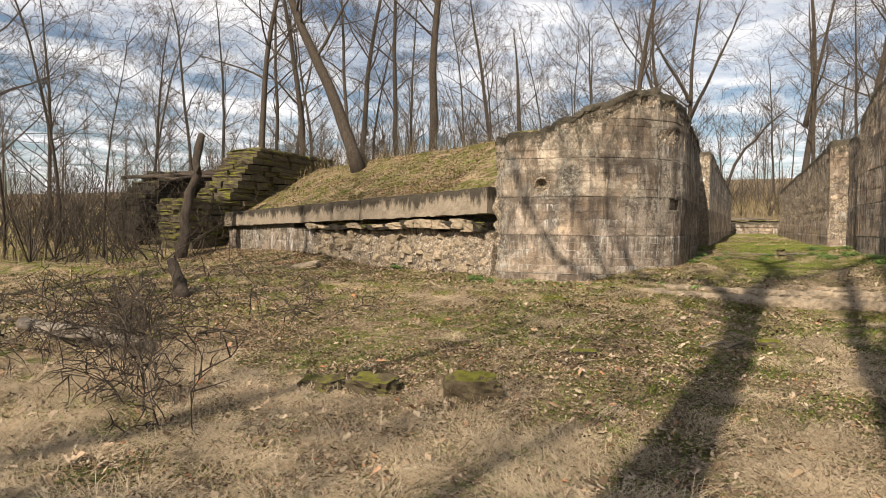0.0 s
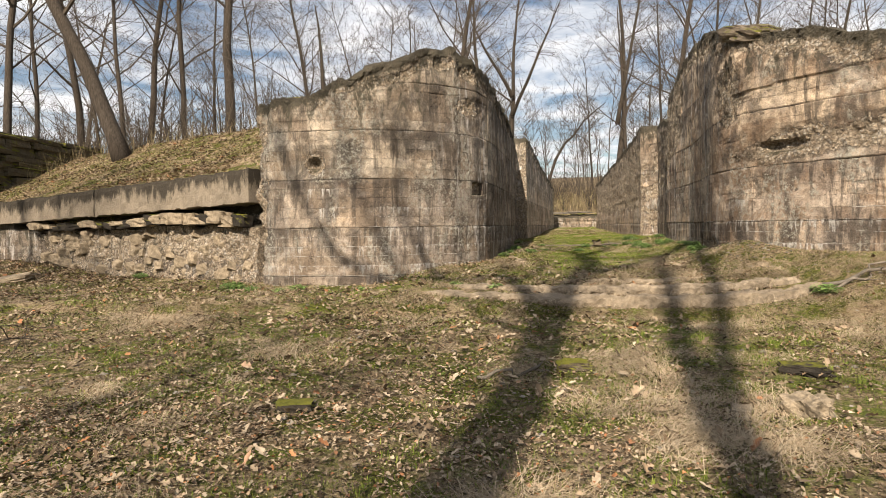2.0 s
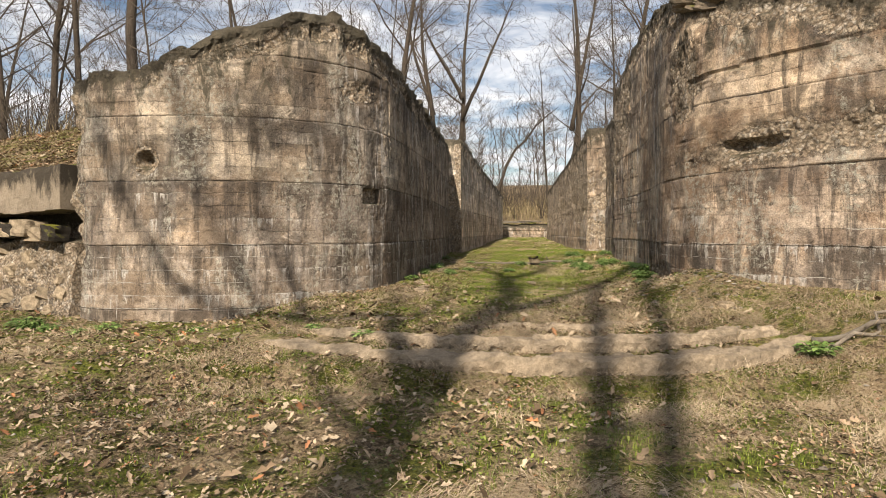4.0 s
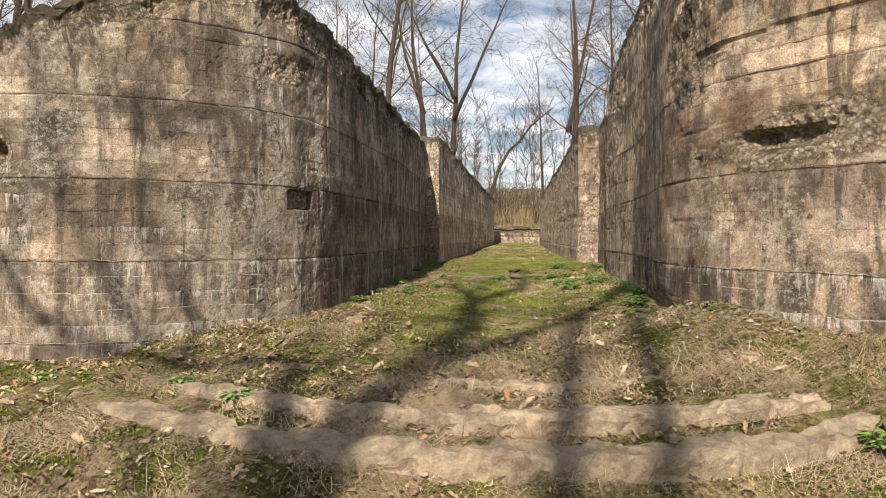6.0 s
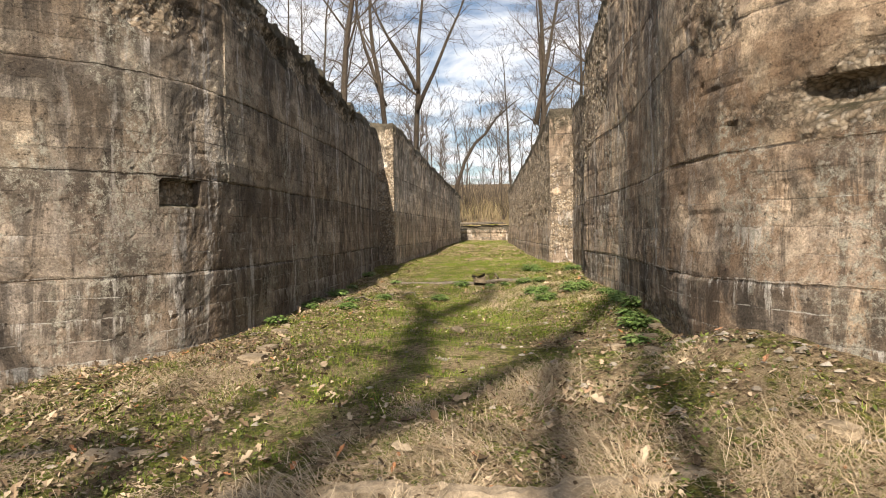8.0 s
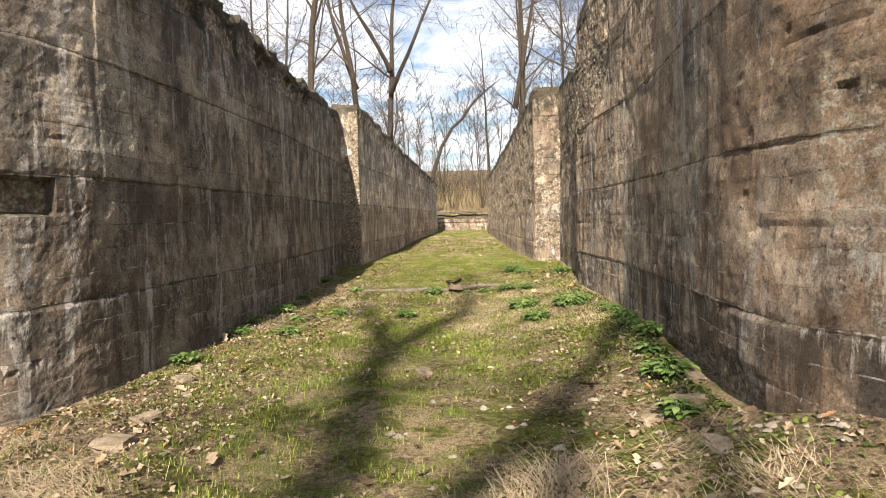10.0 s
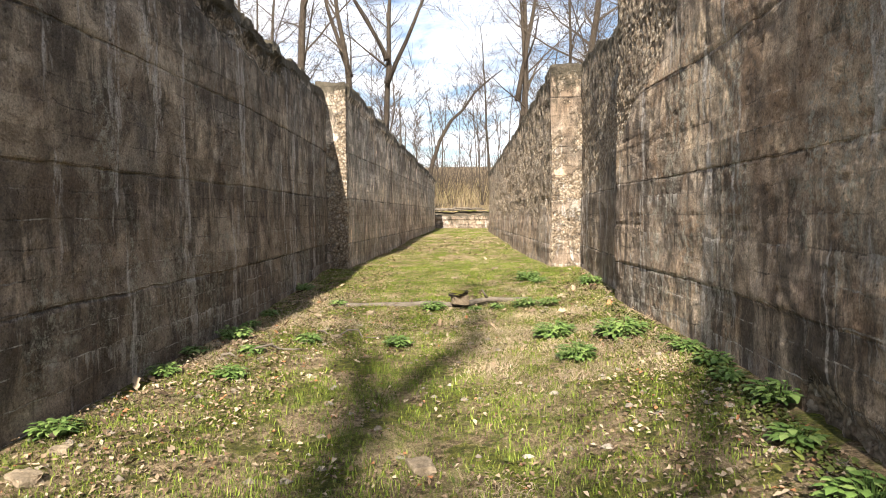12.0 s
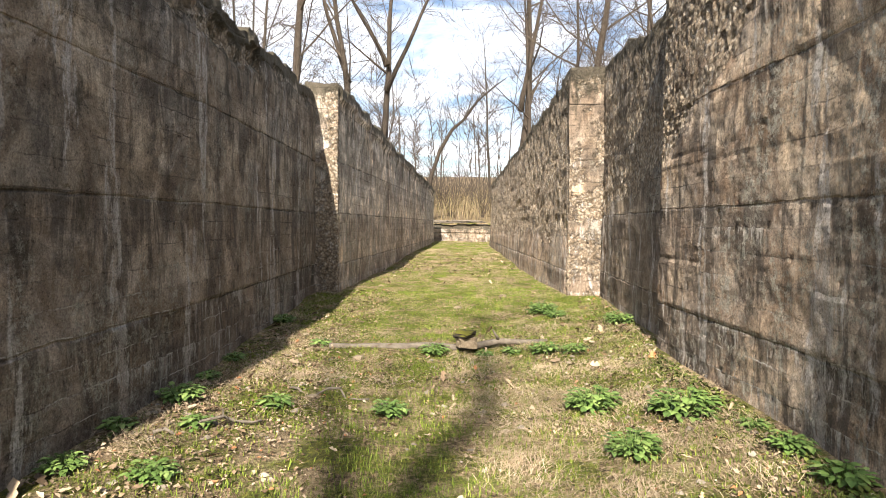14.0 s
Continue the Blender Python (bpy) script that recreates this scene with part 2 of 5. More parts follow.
def turf():
    m, t, b, p = material("leaf_strewn_turf", 0.95)
    patch = t.noise(p, 1.1, 6, 0.68, 0.5)
    grain = t.noise(p, 60.0, 9, 0.85)
    mott = t.noise(p, 19.0, 9, 0.8)
    straw = t.ramp(grain, (0.36, (0.11, 0.075, 0.04)), (0.48, (0.46, 0.34, 0.2)), (0.6, (0.78, 0.64, 0.42)))
    green = t.ramp(grain, (0.36, (0.025, 0.035, 0.006)), (0.48, (0.15, 0.19, 0.025)), (0.6, (0.37, 0.41, 0.07)))
    brown = t.ramp(mott, (0.38, (0.045, 0.031, 0.018)), (0.48, (0.26, 0.18, 0.105)), (0.57, (0.62, 0.47, 0.30)))
    col = t.mix(t.ramp(patch, (0.44, 0.0), (0.54, 1.0)), green, straw)
    col = t.mix(t.ramp(t.noise(p, 2.6, 8, 0.75), (0.43, 0.0), (0.55, 0.95)), col, brown)
    moss = t.ramp(mott, (0.4, (0.05, 0.06, 0.008)), (0.52, (0.15, 0.165, 0.018)), (0.6, (0.29, 0.28, 0.04)))
    col = t.mix(t.ramp(t.noise(p, 1.9, 7, 0.7, 0.6), (0.5, 0.0), (0.56, 0.9)), col, moss)
    # leaf litter under the woods beyond the lock
    far = t.ramp(t.math("MULTIPLY", t.n("SeparateXYZ", Vector=p).outputs[1], 0.01), (0.36, 0.0), (0.40, 0.9))
    col = t.mix(far, col, t.mix(mott, (0.12, 0.085, 0.05), (0.30, 0.22, 0.13)))
    paint(t, b, col)
    bump(t, b, t.math("ADD", t.noise(p, 40.0, 8, 0.85), t.math("MULTIPLY", t.noise(p, 9.0, 6, 0.7), 1.5)), 1.0, 0.06)
    return m


def plain(name, c1, c2, scale=8.0, rough=0.9, stretch=(1, 1, 1), depth=0.01):
    m, t, b, p = material(name, rough)
    v = t.scaled(p, *stretch)
    rnd = t.n("ObjectInfo").outputs["Random"]
    col = t.mix(t.ramp(t.noise(v, scale, 6, 0.7), (0.3, 0.0), (0.7, 1.0)), c1, c2)
    col = t.mix(t.math("MULTIPLY", rnd, 0.35), col, tuple(0.55 * q for q in c1))
    paint(t, b, col)
    bump(t, b, t.noise(v, scale * 2.5, 6, 0.7), 0.8, depth)
    return m


def islands(name, stops, rough=0.85, patchiness=0.8):
    """Colour by loose piece: blades, leaves and chips."""
    m, t, b, p = material(name, rough)
    rnd = t.n("NewGeometry").outputs["Random Per Island"]
    col = t.ramp(rnd, *stops)
    col = t.mix(patchiness, col, t.ramp(t.noise(p, 1.7, 6, 0.7, 0.4), (0.38, 0.32), (0.5, 0.85), (0.6, 1.2)), "MULTIPLY")
    paint(t, b, t.mix(t.math("MULTIPLY", t.noise(p, 30.0, 3), 0.35), col, (0.08, 0.06, 0.035)))
    return m


CONCRETE = concrete("board_marked_concrete", 1.25, 0.74, (0.24, 0.178, 0.125), 0.015)
OCHRE = concrete("ochre_stained_concrete", 1.75, 0.82, (0.30, 0.20, 0.13), 0.07)
# pale far walls; their gain also puts the chamber's bounced light into the colour
FAR_CONCRETE = concrete("pale_concrete_with_chamber_light", 1.6, 0.5, (0.36, 0.28, 0.21))
GREY_CONCRETE = concrete("grey_concrete_with_chamber_light", 2.9, 0.5, (0.42, 0.35, 0.28), -0.01)
PALE_STONE = stone("pale_limestone", (0.53, 0.425, 0.295), (0.38, 0.305, 0.215))
MOSSY_STONE = stone("mossy_sandstone", (0.21, 0.17, 0.11), (0.085, 0.07, 0.05), 0.62)
RUBBLE = stone("broken_concrete", (0.40, 0.32, 0.235), (0.24, 0.195, 0.145), 0.2)
MOSSY_ROCK = stone("moss_capped_rock", (0.17, 0.13, 0.075), (0.075, 0.06, 0.04), 0.12)
# dark stone, halved in colour to carry the shade over the ruin
DARK_STONE = stone("dark_stone_with_shade", (0.07, 0.058, 0.044), (0.035, 0.029, 0.023), 0.25)
TURF = turf()
BARK = plain("grey_brown_bark", (0.03, 0.023, 0.018), (0.14, 0.112, 0.087), 9.0, 0.95, (2.2, 2.2, 0.35), 0.03)
TWIG = plain("bare_twig_bark", (0.06, 0.047, 0.036), (0.16, 0.128, 0.097), 5.0)


# ---- mesh helpers ----
def mesh_object(name, verts, faces, mat, parent=None, smooth=False, label=""):
    me = bpy.data.meshes.new(name)
    me.from_pydata([tuple(v) for v in verts], [], faces)
    me.materials.append(mat)
    if smooth:
        me.polygons.foreach_set("use_smooth", [True] * len(me.polygons))
    me.update()
    ob = new(name, me)
    if parent:
        ob.parent = parent
    if label:
        ob["label"] = label
    return ob


def part(name, bm, mat, parent, label=""):
    me = bpy.data.meshes.new(name)
    bm.to_mesh(me)
    bm.free()
    me.materials.append(mat)
    ob = new(name, me)
    ob.parent = parent
    if label:
        ob["label"] = label
    return ob


def interp(x, table):
    return float(np.interp(x, [a for a, _ in table], [b for _, b in table]))


def fbm(p, octaves=4):
    return noise.fractal(p, 1.0, 2.0, octaves)


# ---- plan ----
LEFT_FACE = [(-7.25, 1.6), (-7.12, 0.7), (-6.95, 0.2), (-6.4, -0.05), (-5.5, -0.03), (-4.9, 0.0), (-4.3, 0.2), (-3.6, 0.58), (-3.0, 1.06), (-2.62, 1.62), (-2.46, 2.3), (-2.38, 3.2), (-2.36, 4.75), (-2.3, 7.0), (-2.42, 10.0), (-2.53, 12.6)]
LEFT_FAR = [(-2.75, 12.62), (-2.11, 12.6), (-1.9, 18.5), (-1.34, 34.3)]
RIGHT_NEAR = [(6.8, -4.7), (5.0, -2.68), (3.3, -0.92), (2.9, -0.5), (2.57, -0.13), (2.35, 0.18), (2.19, 0.58), (2.11, 1.05), (2.1, 1.55), (2.16, 2.5), (2.26, 3.6), (2.3, 5.0), (2.23, 6.4), (2.18, 7.6), (2.24, 7.78), (2.42, 7.8)]
RIGHT_GATE = [(2.4, 7.8), (2.44, 9.5), (2.56, 12.0)]
RIGHT_FAR = [(2.75, 12.02), (1.97, 12.0), (1.75, 20.0), (1.45, 31.0)]
WING = [(-20.0, 4.6), (-13.5, 2.45), (-6.95, 0.3)]
LOW = [(-60, 16), (-26, 6.8)] + WING[:2] + LEFT_FACE[1:] + LEFT_FAR[1:] + [(-1.3, 36.6), (1.5, 36.6)] + RIGHT_FAR[:0:-1] + RIGHT_GATE[::-1] + RIGHT_NEAR[-3::-1] + [(14, -12), (60, -30), (400, -60), (400, -400), (-400, -400), (-400, 30)]


def to_edges(x, y, poly, closed=True):
    """Distance to the outline and whether inside, for arrays."""
    a = np.array(poly, float)
    b = np.roll(a, -1, 0) if closed else a[1:]
    a = a if closed else a[:-1]
    d = np.full(x.shape, 1e9)
    inside = np.zeros(x.shape, bool)
    for (ax, ay), (bx, by) in zip(a, b):
        ux, uy = bx - ax, by - ay
        k = np.clip(((x - ax) * ux + (y - ay) * uy) / (ux * ux + uy * uy + 1e-12), 0, 1)
        d = np.minimum(d, np.hypot(x - ax - k * ux, y - ay - k * uy))
        cross = (ay > y) != (by > y)
        with np.errstate(divide="ignore", invalid="ignore"):
            inside ^= cross & (x < (bx - ax) * (y - ay) / (by - ay) + ax)
    return d, inside


def waves(x, y, seed=0):
    r = np.random.RandomState(seed)
    out = 0 * x
    for k in range(9):
        f, a = r.uniform(0.3, 2.6), r.uniform(0, 6.28)
        out = out + np.sin(f * (x * math.cos(a) + y * math.sin(a)) + r.uniform(0, 6.28)) / (1 + 2.2 * f)
    return out


def ground_height(x, y):
    x, y = np.asarray(x, float), np.asarray(y, float)
    d, inside = to_edges(x, y, LOW)
    low = np.interp(y, [-40, -15, -10, -6.5, -5.5, -4.0, -2.92, -2.67, -1.6, 0.5, 3, 8, 12, 20, 34, 40], [-0.6, -0.72, -0.8, -0.74, -0.68, -0.57, -0.56, -0.40, -0.25, -0.06, -0.02, 0.06, 0.2, 0.35, 0.55, 0.6])
    side = np.clip((y + 3.0) / 3.0, 0, 1)
    low = low + side * (np.clip((x - 0.6) / 1.6, 0, 1.6) * 0.2) * np.clip((16 - y) / 8, 0, 1)
    low = low - np.clip((-x - 3.2) / 1.2, 0, 1) * np.clip((y + 3) / 2.5, 0, 1) * 0.26 * np.clip((3 - y) / 1.5, 0, 1)
    low = low + 0.30 * np.clip((x - 2.6) / 1.0, 0, 1.2) * np.clip((y + 4.5) / 2.5, 0, 1) * np.clip((1.0 - y), 0, 1)
    low = low + 0.26 * np.exp(-((x - 2.4) ** 2 + 0.8 * (y - 0.1) ** 2) / 0.6)
    low = low + 0.028 * waves(x, y, 3) + 0.012 * waves(4 * x, 4 * y, 5)
    left = np.clip((-x - 6.8) / 0.6, 0, 1)
    wing = np.clip(1.86 + 0.043 * (x + 7), 0.6, 2.2) + 0.46 * np.clip(d - 0.5, 0, 5.2)
    bank = np.where(left > 0, wing, 3.35 + 0.05 * np.clip(d, 0, 8))
    tail = np.clip((y - 14) / 22, 0, 1)
    bank = bank * (1 - tail) + tail * (1.55 + 0.10 * np.clip(y - 37, 0, 120))
    bank = np.minimum(bank, 4.3 + 0.09 * np.clip(y - 40, 0, 120) + 0.02 * d)
    bank = bank + 0.05 * waves(x, y, 7)
    step = np.clip((d - 0.22) / 0.25, 0, 1)
    gentle = np.clip((np.maximum(-x - 20, x - 7.0)) / 3.0, 0, 1)
    step = step * (1 - gentle) + gentle * np.clip(d / 9.0, 0, 1)
    return np.where(inside, low, low * (1 - step) + step * np.maximum(bank, low))


def spaced(*spans):
    out = []
    for a, b, st in spans:
        n = max(1, int(round((b - a) / st)))
        out += list(np.linspace(a, b, n + 1)[:-1])
    return np.array(out + [spans[-1][1]])


def build_ground():
    xs = spaced((-400, -90, 31), (-90, -30, 4), (-30, -8, 0.5), (-8, 7, 0.11), (7, 30, 0.7), (30, 90, 5), (90, 400, 31))
    ys = spaced((-400, -60, 34), (-60, -17, 2.2), (-17, 15, 0.11), (15, 40, 0.4), (40, 100, 3), (100, 500, 40))
    gx, gy = np.meshgrid(xs, ys)
    gz = ground_height(gx, gy)
    nx, ny = len(xs), len(ys)
    verts = np.stack([gx, gy, gz], -1).reshape(-1, 3)
    i = np.arange(nx * ny).reshape(ny, nx)
    faces = np.stack([i[:-1, :-1], i[:-1, 1:], i[1:, 1:], i[1:, :-1]], -1).reshape(-1, 4)
    me = bpy.data.meshes.new("ground")
    me.vertices.add(len(verts))
    me.vertices.foreach_set("co", verts.ravel())
    me.loops.add(faces.size)
    me.loops.foreach_set("vertex_index", faces.ravel())
    me.polygons.add(len(faces))
    me.polygons.foreach_set("loop_start", np.arange(0, faces.size, 4))
    me.polygons.foreach_set("use_smooth", np.ones(len(faces), bool))
    me.update(calc_edges=True)
    me.materials.append(TURF)
    tagged(new("ground", me), "rough grass, straw and dead leaves over uneven earth", "ground", kind="structure")


build_ground()


# ---- concrete walls ----
def smooth_plan(plan, step, rounds):
    pts = [np.array(plan[0], float)]
    for a, b in zip(plan, plan[1:]):
        a, b = np.array(a, float), np.array(b, float)
        n = max(1, int(np.linalg.norm(b - a) / step))
        pts += [a + (b - a) * (k + 1) / n for k in range(n)]
    p = np.array(pts)
    for _ in range(rounds):
        p[1:-1] = 0.25 * p[:-2] + 0.5 * p[1:-1] + 0.25 * p[2:]
    return p


def concrete_wall(name, label, plan, base, top, thick, step, rounds, shape, out=1.0, mat=None):
    """A wall along a plan line. top(x, y) is the crest; shape(x, y, z, crest) gives how far the face stands out and how broken it is. out: +1 if the face is to the right of the line's way."""
    p = smooth_plan(plan, step, rounds)
    tan = np.gradient(p, axis=0)
    tan /= np.linalg.norm(tan, axis=1)[:, None]
    nor = np.stack([tan[:, 1], -tan[:, 0]], 1) * out
    crest = [top(x, y) for x, y in p]
    levels = np.arange(base, max(crest) + thick + step, step)
    verts, spalls, grimes = [], [], []
    for (x, y), (nx, ny), c in zip(p, nor, crest):
        for z in levels:
            zz, back = min(z, c), max(0.0, min(z - c, thick))
            off, broken = shape(x, y, zz, c)
            if back > 0:
                soft = min(1.0, back / 0.25)
                zz += 0.05 * fbm(Vector((x * 3 - nx * back * 3, y * 3 - ny * back * 3, 7))) * soft
                off *= 1 - soft
                broken = max(0.6 * broken, 0.2)
            o = off - back
            verts.append((x + nx * o, y + ny * o, zz))
            spalls.append(broken)
            grimes.append(max(0.0, 1 - (c - zz) / 0.34, 0.34 - 0.2 * (c - zz)) if back <= 0 else 0.9)
        verts.append((x - nx * thick, y - ny * thick, base))
        spalls.append(0.5)
        grimes.append(0.0)
    n = len(levels) + 1
    faces = []
    for i in range(len(p) - 1):
        a, b = i * n, (i + 1) * n
        for k in range(n - 1):
            q = (a + k, b + k, b + k + 1, a + k + 1)
            faces.append(q if out > 0 else q[::-1])
    last = (len(p) - 1) * n
    cap0, cap1 = tuple(range(n)), tuple(range(last, last + n))
    faces += [cap0[::-1] if out < 0 else cap0, cap1 if out < 0 else cap1[::-1]]
    ob = mesh_object(name, verts, faces, mat or CONCRETE, smooth=False)
    att = ob.data.attributes.new("spall", "FLOAT", "POINT")
    att.data.foreach_set("value", spalls)
    att = ob.data.attributes.new("grime", "FLOAT", "POINT")
    att.data.foreach_set("value", grimes)
    tagged(ob, label, "wall", kind="structure")
    return ob


def bell(v, centre, half):
    return max(0.0, 1 - ((v - centre) / half) ** 2)


def common(x, y, z, rough=1.0):
    """Board marks, lift joints, pits and gentle waviness of old shuttered concrete."""
    v = Vector((x, y, z))
    off = 0.022 * fbm(v * 0.9) + 0.007 * rough * fbm(v * 6.0) + 0.004 * fbm(v * 16.0, 3)
    row, u = math.floor(z / 0.19), x + y
    off += 0.004 * (noise.cell(Vector((row * 3.7, 0.5, math.floor(u / 2.4)))) - 0.5)
    lift = math.floor((z + 0.21) / 0.95)
    off += 0.008 * (noise.cell(Vector((lift * 1.7 + 0.3, 4.5, math.floor(u / 3.7)))) - 0.5)
    for level in (-0.21, 0.74, 1.22, 1.69, 2.2, 2.64, 3.4):
        k = abs(z - level - 0.03 * noise.noise(Vector((x * 1.5, y * 1.5, level))))
        if k < 0.019 and noise.noise(Vector((x * 1.1, y * 1.1, level * 5))) > (0.06 if level not in (1.22, 2.2) else 0.25):
            off -= 0.013 * (0.3 + abs(noise.noise(v * 3)))
    chip = noise.noise(Vector((x * 6.5, y * 6.5, z * 17.0)) + Vector((9, 3, 1))) + 0.5 * noise.noise(v * 27.0)
    if chip > 0.7:
        off -= 0.008 + 0.04 * (chip - 0.7)
    return off


def patchy(x, y, z, amount, scale=1.0):
    return amount + 0.55 * fbm(Vector((x * 1.7 * scale, y * 1.7 * scale, z * 2.1 * scale)) + Vector((3, 8, 2)), 5)


def left_top(x, y):
    if y < 1.7 and x < -2.5:
        c = interp(x, [(-7.3, 3.2), (-6.9, 3.28), (-6.4, 3.34), (-5.7, 3.38), (-5.2, 3.62), (-4.9, 3.68), (-4.4, 3.92), (-3.85, 4.1), (-3.5, 4.32), (-3.0, 4.4), (-2.5, 4.2)])
    else:
        c = interp(y, [(1.7, 4.2), (2.4, 4.12), (4.0, 4.02), (6.0, 3.86), (8.0, 3.76), (10.0, 3.84), (12.6, 3.92)])
    return c + 0.07 * fbm(Vector((x * 2.2, y * 2.2, 1)), 5) + 0.06 * noise.cell(Vector((x * 2.6, y * 2.6, 0))) - 0.03


def left_shape(x, y, z, c):
    off, broken = common(x, y, z), 0.0
    crest = c - z
    top_edge = bell(crest, 0.0, 0.42) * (0.9 if x > -5.6 else 0.75)
    broken = max(broken, patchy(x, y, z, top_edge * 1.1 - 0.25))
    end = max(0.0, (-6.55 - x) / 0.5)
    broken = max(broken, patchy(x, y, z, min(1.0, end) * 1.2 - 0.15)) if end else broken
    if x < -6.6:
        off -= 0.16 * min(1.0, end) * (0.5 + fbm(Vector((x * 3, y * 3, z * 3))))
    # broken course under the coping at the nose
    if x > -4.6 and y < 9:
        slot = bell(crest, 0.34 + 0.05 * fbm(Vector((x, y, 2))), 0.16)
        off -= 0.07 * slot * (0.4 + noise.cell(Vector((x * 2.5, y * 2.5, 3))))
        broken = max(broken, slot * 0.8)
        if crest < 0.18:
            off += 0.012 + 0.05 * fbm(Vector((x * 3.5, y * 3.5, z * 4)), 5)
    if crest < 0.15 and x > -4.9:
        broken *= 0.25
    # ragged hole
    hole = bell(math.hypot(x + 5.6, (z - 2.0) * 1.0), 0, 0.15)
    off -= 0.2 * hole
    broken = max(broken, 1.4 * bell(math.hypot(x + 5.6, z - 2.0), 0, 0.3) - 0.2)
    # small square pocket
    if 1.52 < y < 1.98 and 1.41 < z < 1.66 and x > -3.2:
        off -= 0.09
        broken = 0.7
    bite = bell(math.hypot((y - 1.55), (z - 3.25) / 0.35), 0, 0.7)
    broken = max(broken, patchy(x, y, z, 0.8 * bite - 0.2)) if bite else broken
    off -= 0.07 * max(0.0, broken) * (0.4 + abs(fbm(Vector((x * 5, y * 5, z * 5)))))
    return off, max(0.0, min(1.0, broken))


def right_top(x, y):
    if y < 0.9:
        c = interp(x, [(2.0, 4.28), (2.25, 4.12), (2.6, 3.96), (3.05, 3.84), (3.5, 3.63), (3.9, 3.46), (5.0, 3.18), (6.8, 2.7)])
    else:
        c = interp(y, [(0.9, 4.3), (1.7, 4.55), (3.0, 4.85), (4.8, 5.02), (6.0, 4.8), (7.0, 4.48), (7.7, 4.2)])
    return c + 0.05 * fbm(Vector((x * 2.2, y * 2.2, 4))) + 0.03 * noise.cell(Vector((x * 3, y * 3, 2)))


def right_shape(x, y, z, c):
    off, broken = common(x, y, z), 0.0
    crest = c - z
    broken = max(broken, patchy(x, y, z, bell(crest, 0.0, 0.65) * 1.15 - 0.2))
    # long broken band with a deep pocket
    if y < 0.6:
        mid = 1.98 + 0.11 * (x - 2.8)
        band = bell(z, mid, 0.36) * min(1.0, max(0.0, (x - 2.15) / 0.3))
        band_b = patchy(x, y, z, 1.0 * band - 0.12)
        broken = max(broken, band_b)
        ragged = 0.3 * fbm(Vector((x * 3, y * 3, z * 4)), 2)
        pocket = bell(math.hypot((x - 2.76) / 0.36, (z - 2.04) / (0.07 if z > 2.04 else 0.15)) + ragged, 0, 1)
        off -= 0.13 * min(1.0, 1.5 * pocket)
        broken = max(broken, pocket * 1.2)
        seam = abs(z - (3.0 + 0.05 * (x - 2.3)))
        if seam < 0.03:
            off -= 0.03
    corner = bell(math.hypot((y - 0.75) / 0.6, (z - 3.2) / 0.9), 0, 1)
    broken = max(broken, patchy(x, y, z, 1.0 * corner - 0.15)) if corner else broken
    if y > 5.6:
        wedge = (z - (2.25 - 0.55 * (y - 7.0))) / 0.3
        broken = max(broken, patchy(x, y, z, min(1.0, max(0.0, wedge)) * 1.1 - 0.35))
    foot = bell(z, 0.1, 0.45) if 1.0 < y < 3.2 else 0.0
    broken = max(broken, patchy(x, y, z, foot - 0.25)) if foot else broken
    k = 10 if y > 4.2 else 5
    off -= (0.045 if y > 4.2 else 0.085) * max(0.0, broken) * (0.4 + abs(fbm(Vector((x * k, y * k, z * k)))))
    return off, max(0.0, min(1.0, broken))


def gate_shape(x, y, z, c):
    off = common(x, y, z)
    broken = patchy(x, y, z, min(1.0, max(0.0, (z - 1.6 + 0.12 * (y - 8)) / 0.8)) * 1.0 - 0.3)
    off -= 0.04 * max(0.0, broken) * (0.4 + abs(fbm(Vector((x * 11, y * 11, z * 11)))))
    return off, max(0.0, min(1.0, broken))


def far_left_shape(x, y, z, c):
    off = common(x, y, z)
    broken = patchy(x, y, z, 0.4 + 0.6 * max(0.0, (x + 2.45) / 0.35)) if y < 12.75 else patchy(x, y, z, bell(c - z, 0, 0.25) * 0.8 - 0.3)
    if y > 12.7 and c - z < 0.3:
        off += 0.05
    off -= 0.05 * max(0.0, broken) * abs(fbm(Vector((x * 5, y * 5, z * 5))))
    return off, max(0.0, min(1.0, broken))


def far_right_shape(x, y, z, c):
    off = common(x, y, z)
    high = min(1.0, max(0.0, (z - 1.0) / 0.6))
    broken = patchy(x, y, z, 0.56) if y < 12.15 else patchy(x, y, z, high * 1.0 - 0.12)
    off -= 0.07 * max(0.0, broken) * (0.4 + abs(fbm(Vector((x * 4, y * 4, z * 4)))))
    return off, max(0.0, min(1.0, broken))


def far_left_top(x, y):
    return interp(y, [(12.6, 4.12), (14, 4.0), (20, 3.75), (34.3, 3.3)]) + 0.06 * fbm(Vector((x * 2, y * 1.4, 3))) + 0.05 * noise.cell(Vector((x, y * 1.6, 0)))


def far_right_top(x, y):
    return interp(y, [(12.0, 4.25), (14, 4.05), (20, 3.8), (31.0, 3.4)]) + 0.08 * fbm(Vector((x * 2, y * 1.4, 6)))


concrete_wall("wall_left_near", "weathered grey-brown concrete lock wall with rounded end", LEFT_FACE, -1.2, left_top, 0.9, 0.036, 6, left_shape, 1.0)
concrete_wall("wall_right_near", "spalled brown concrete lock wall with lime streaks", RIGHT_NEAR, -1.2, right_top, 0.9, 0.036, 6, right_shape, -1.0, OCHRE)
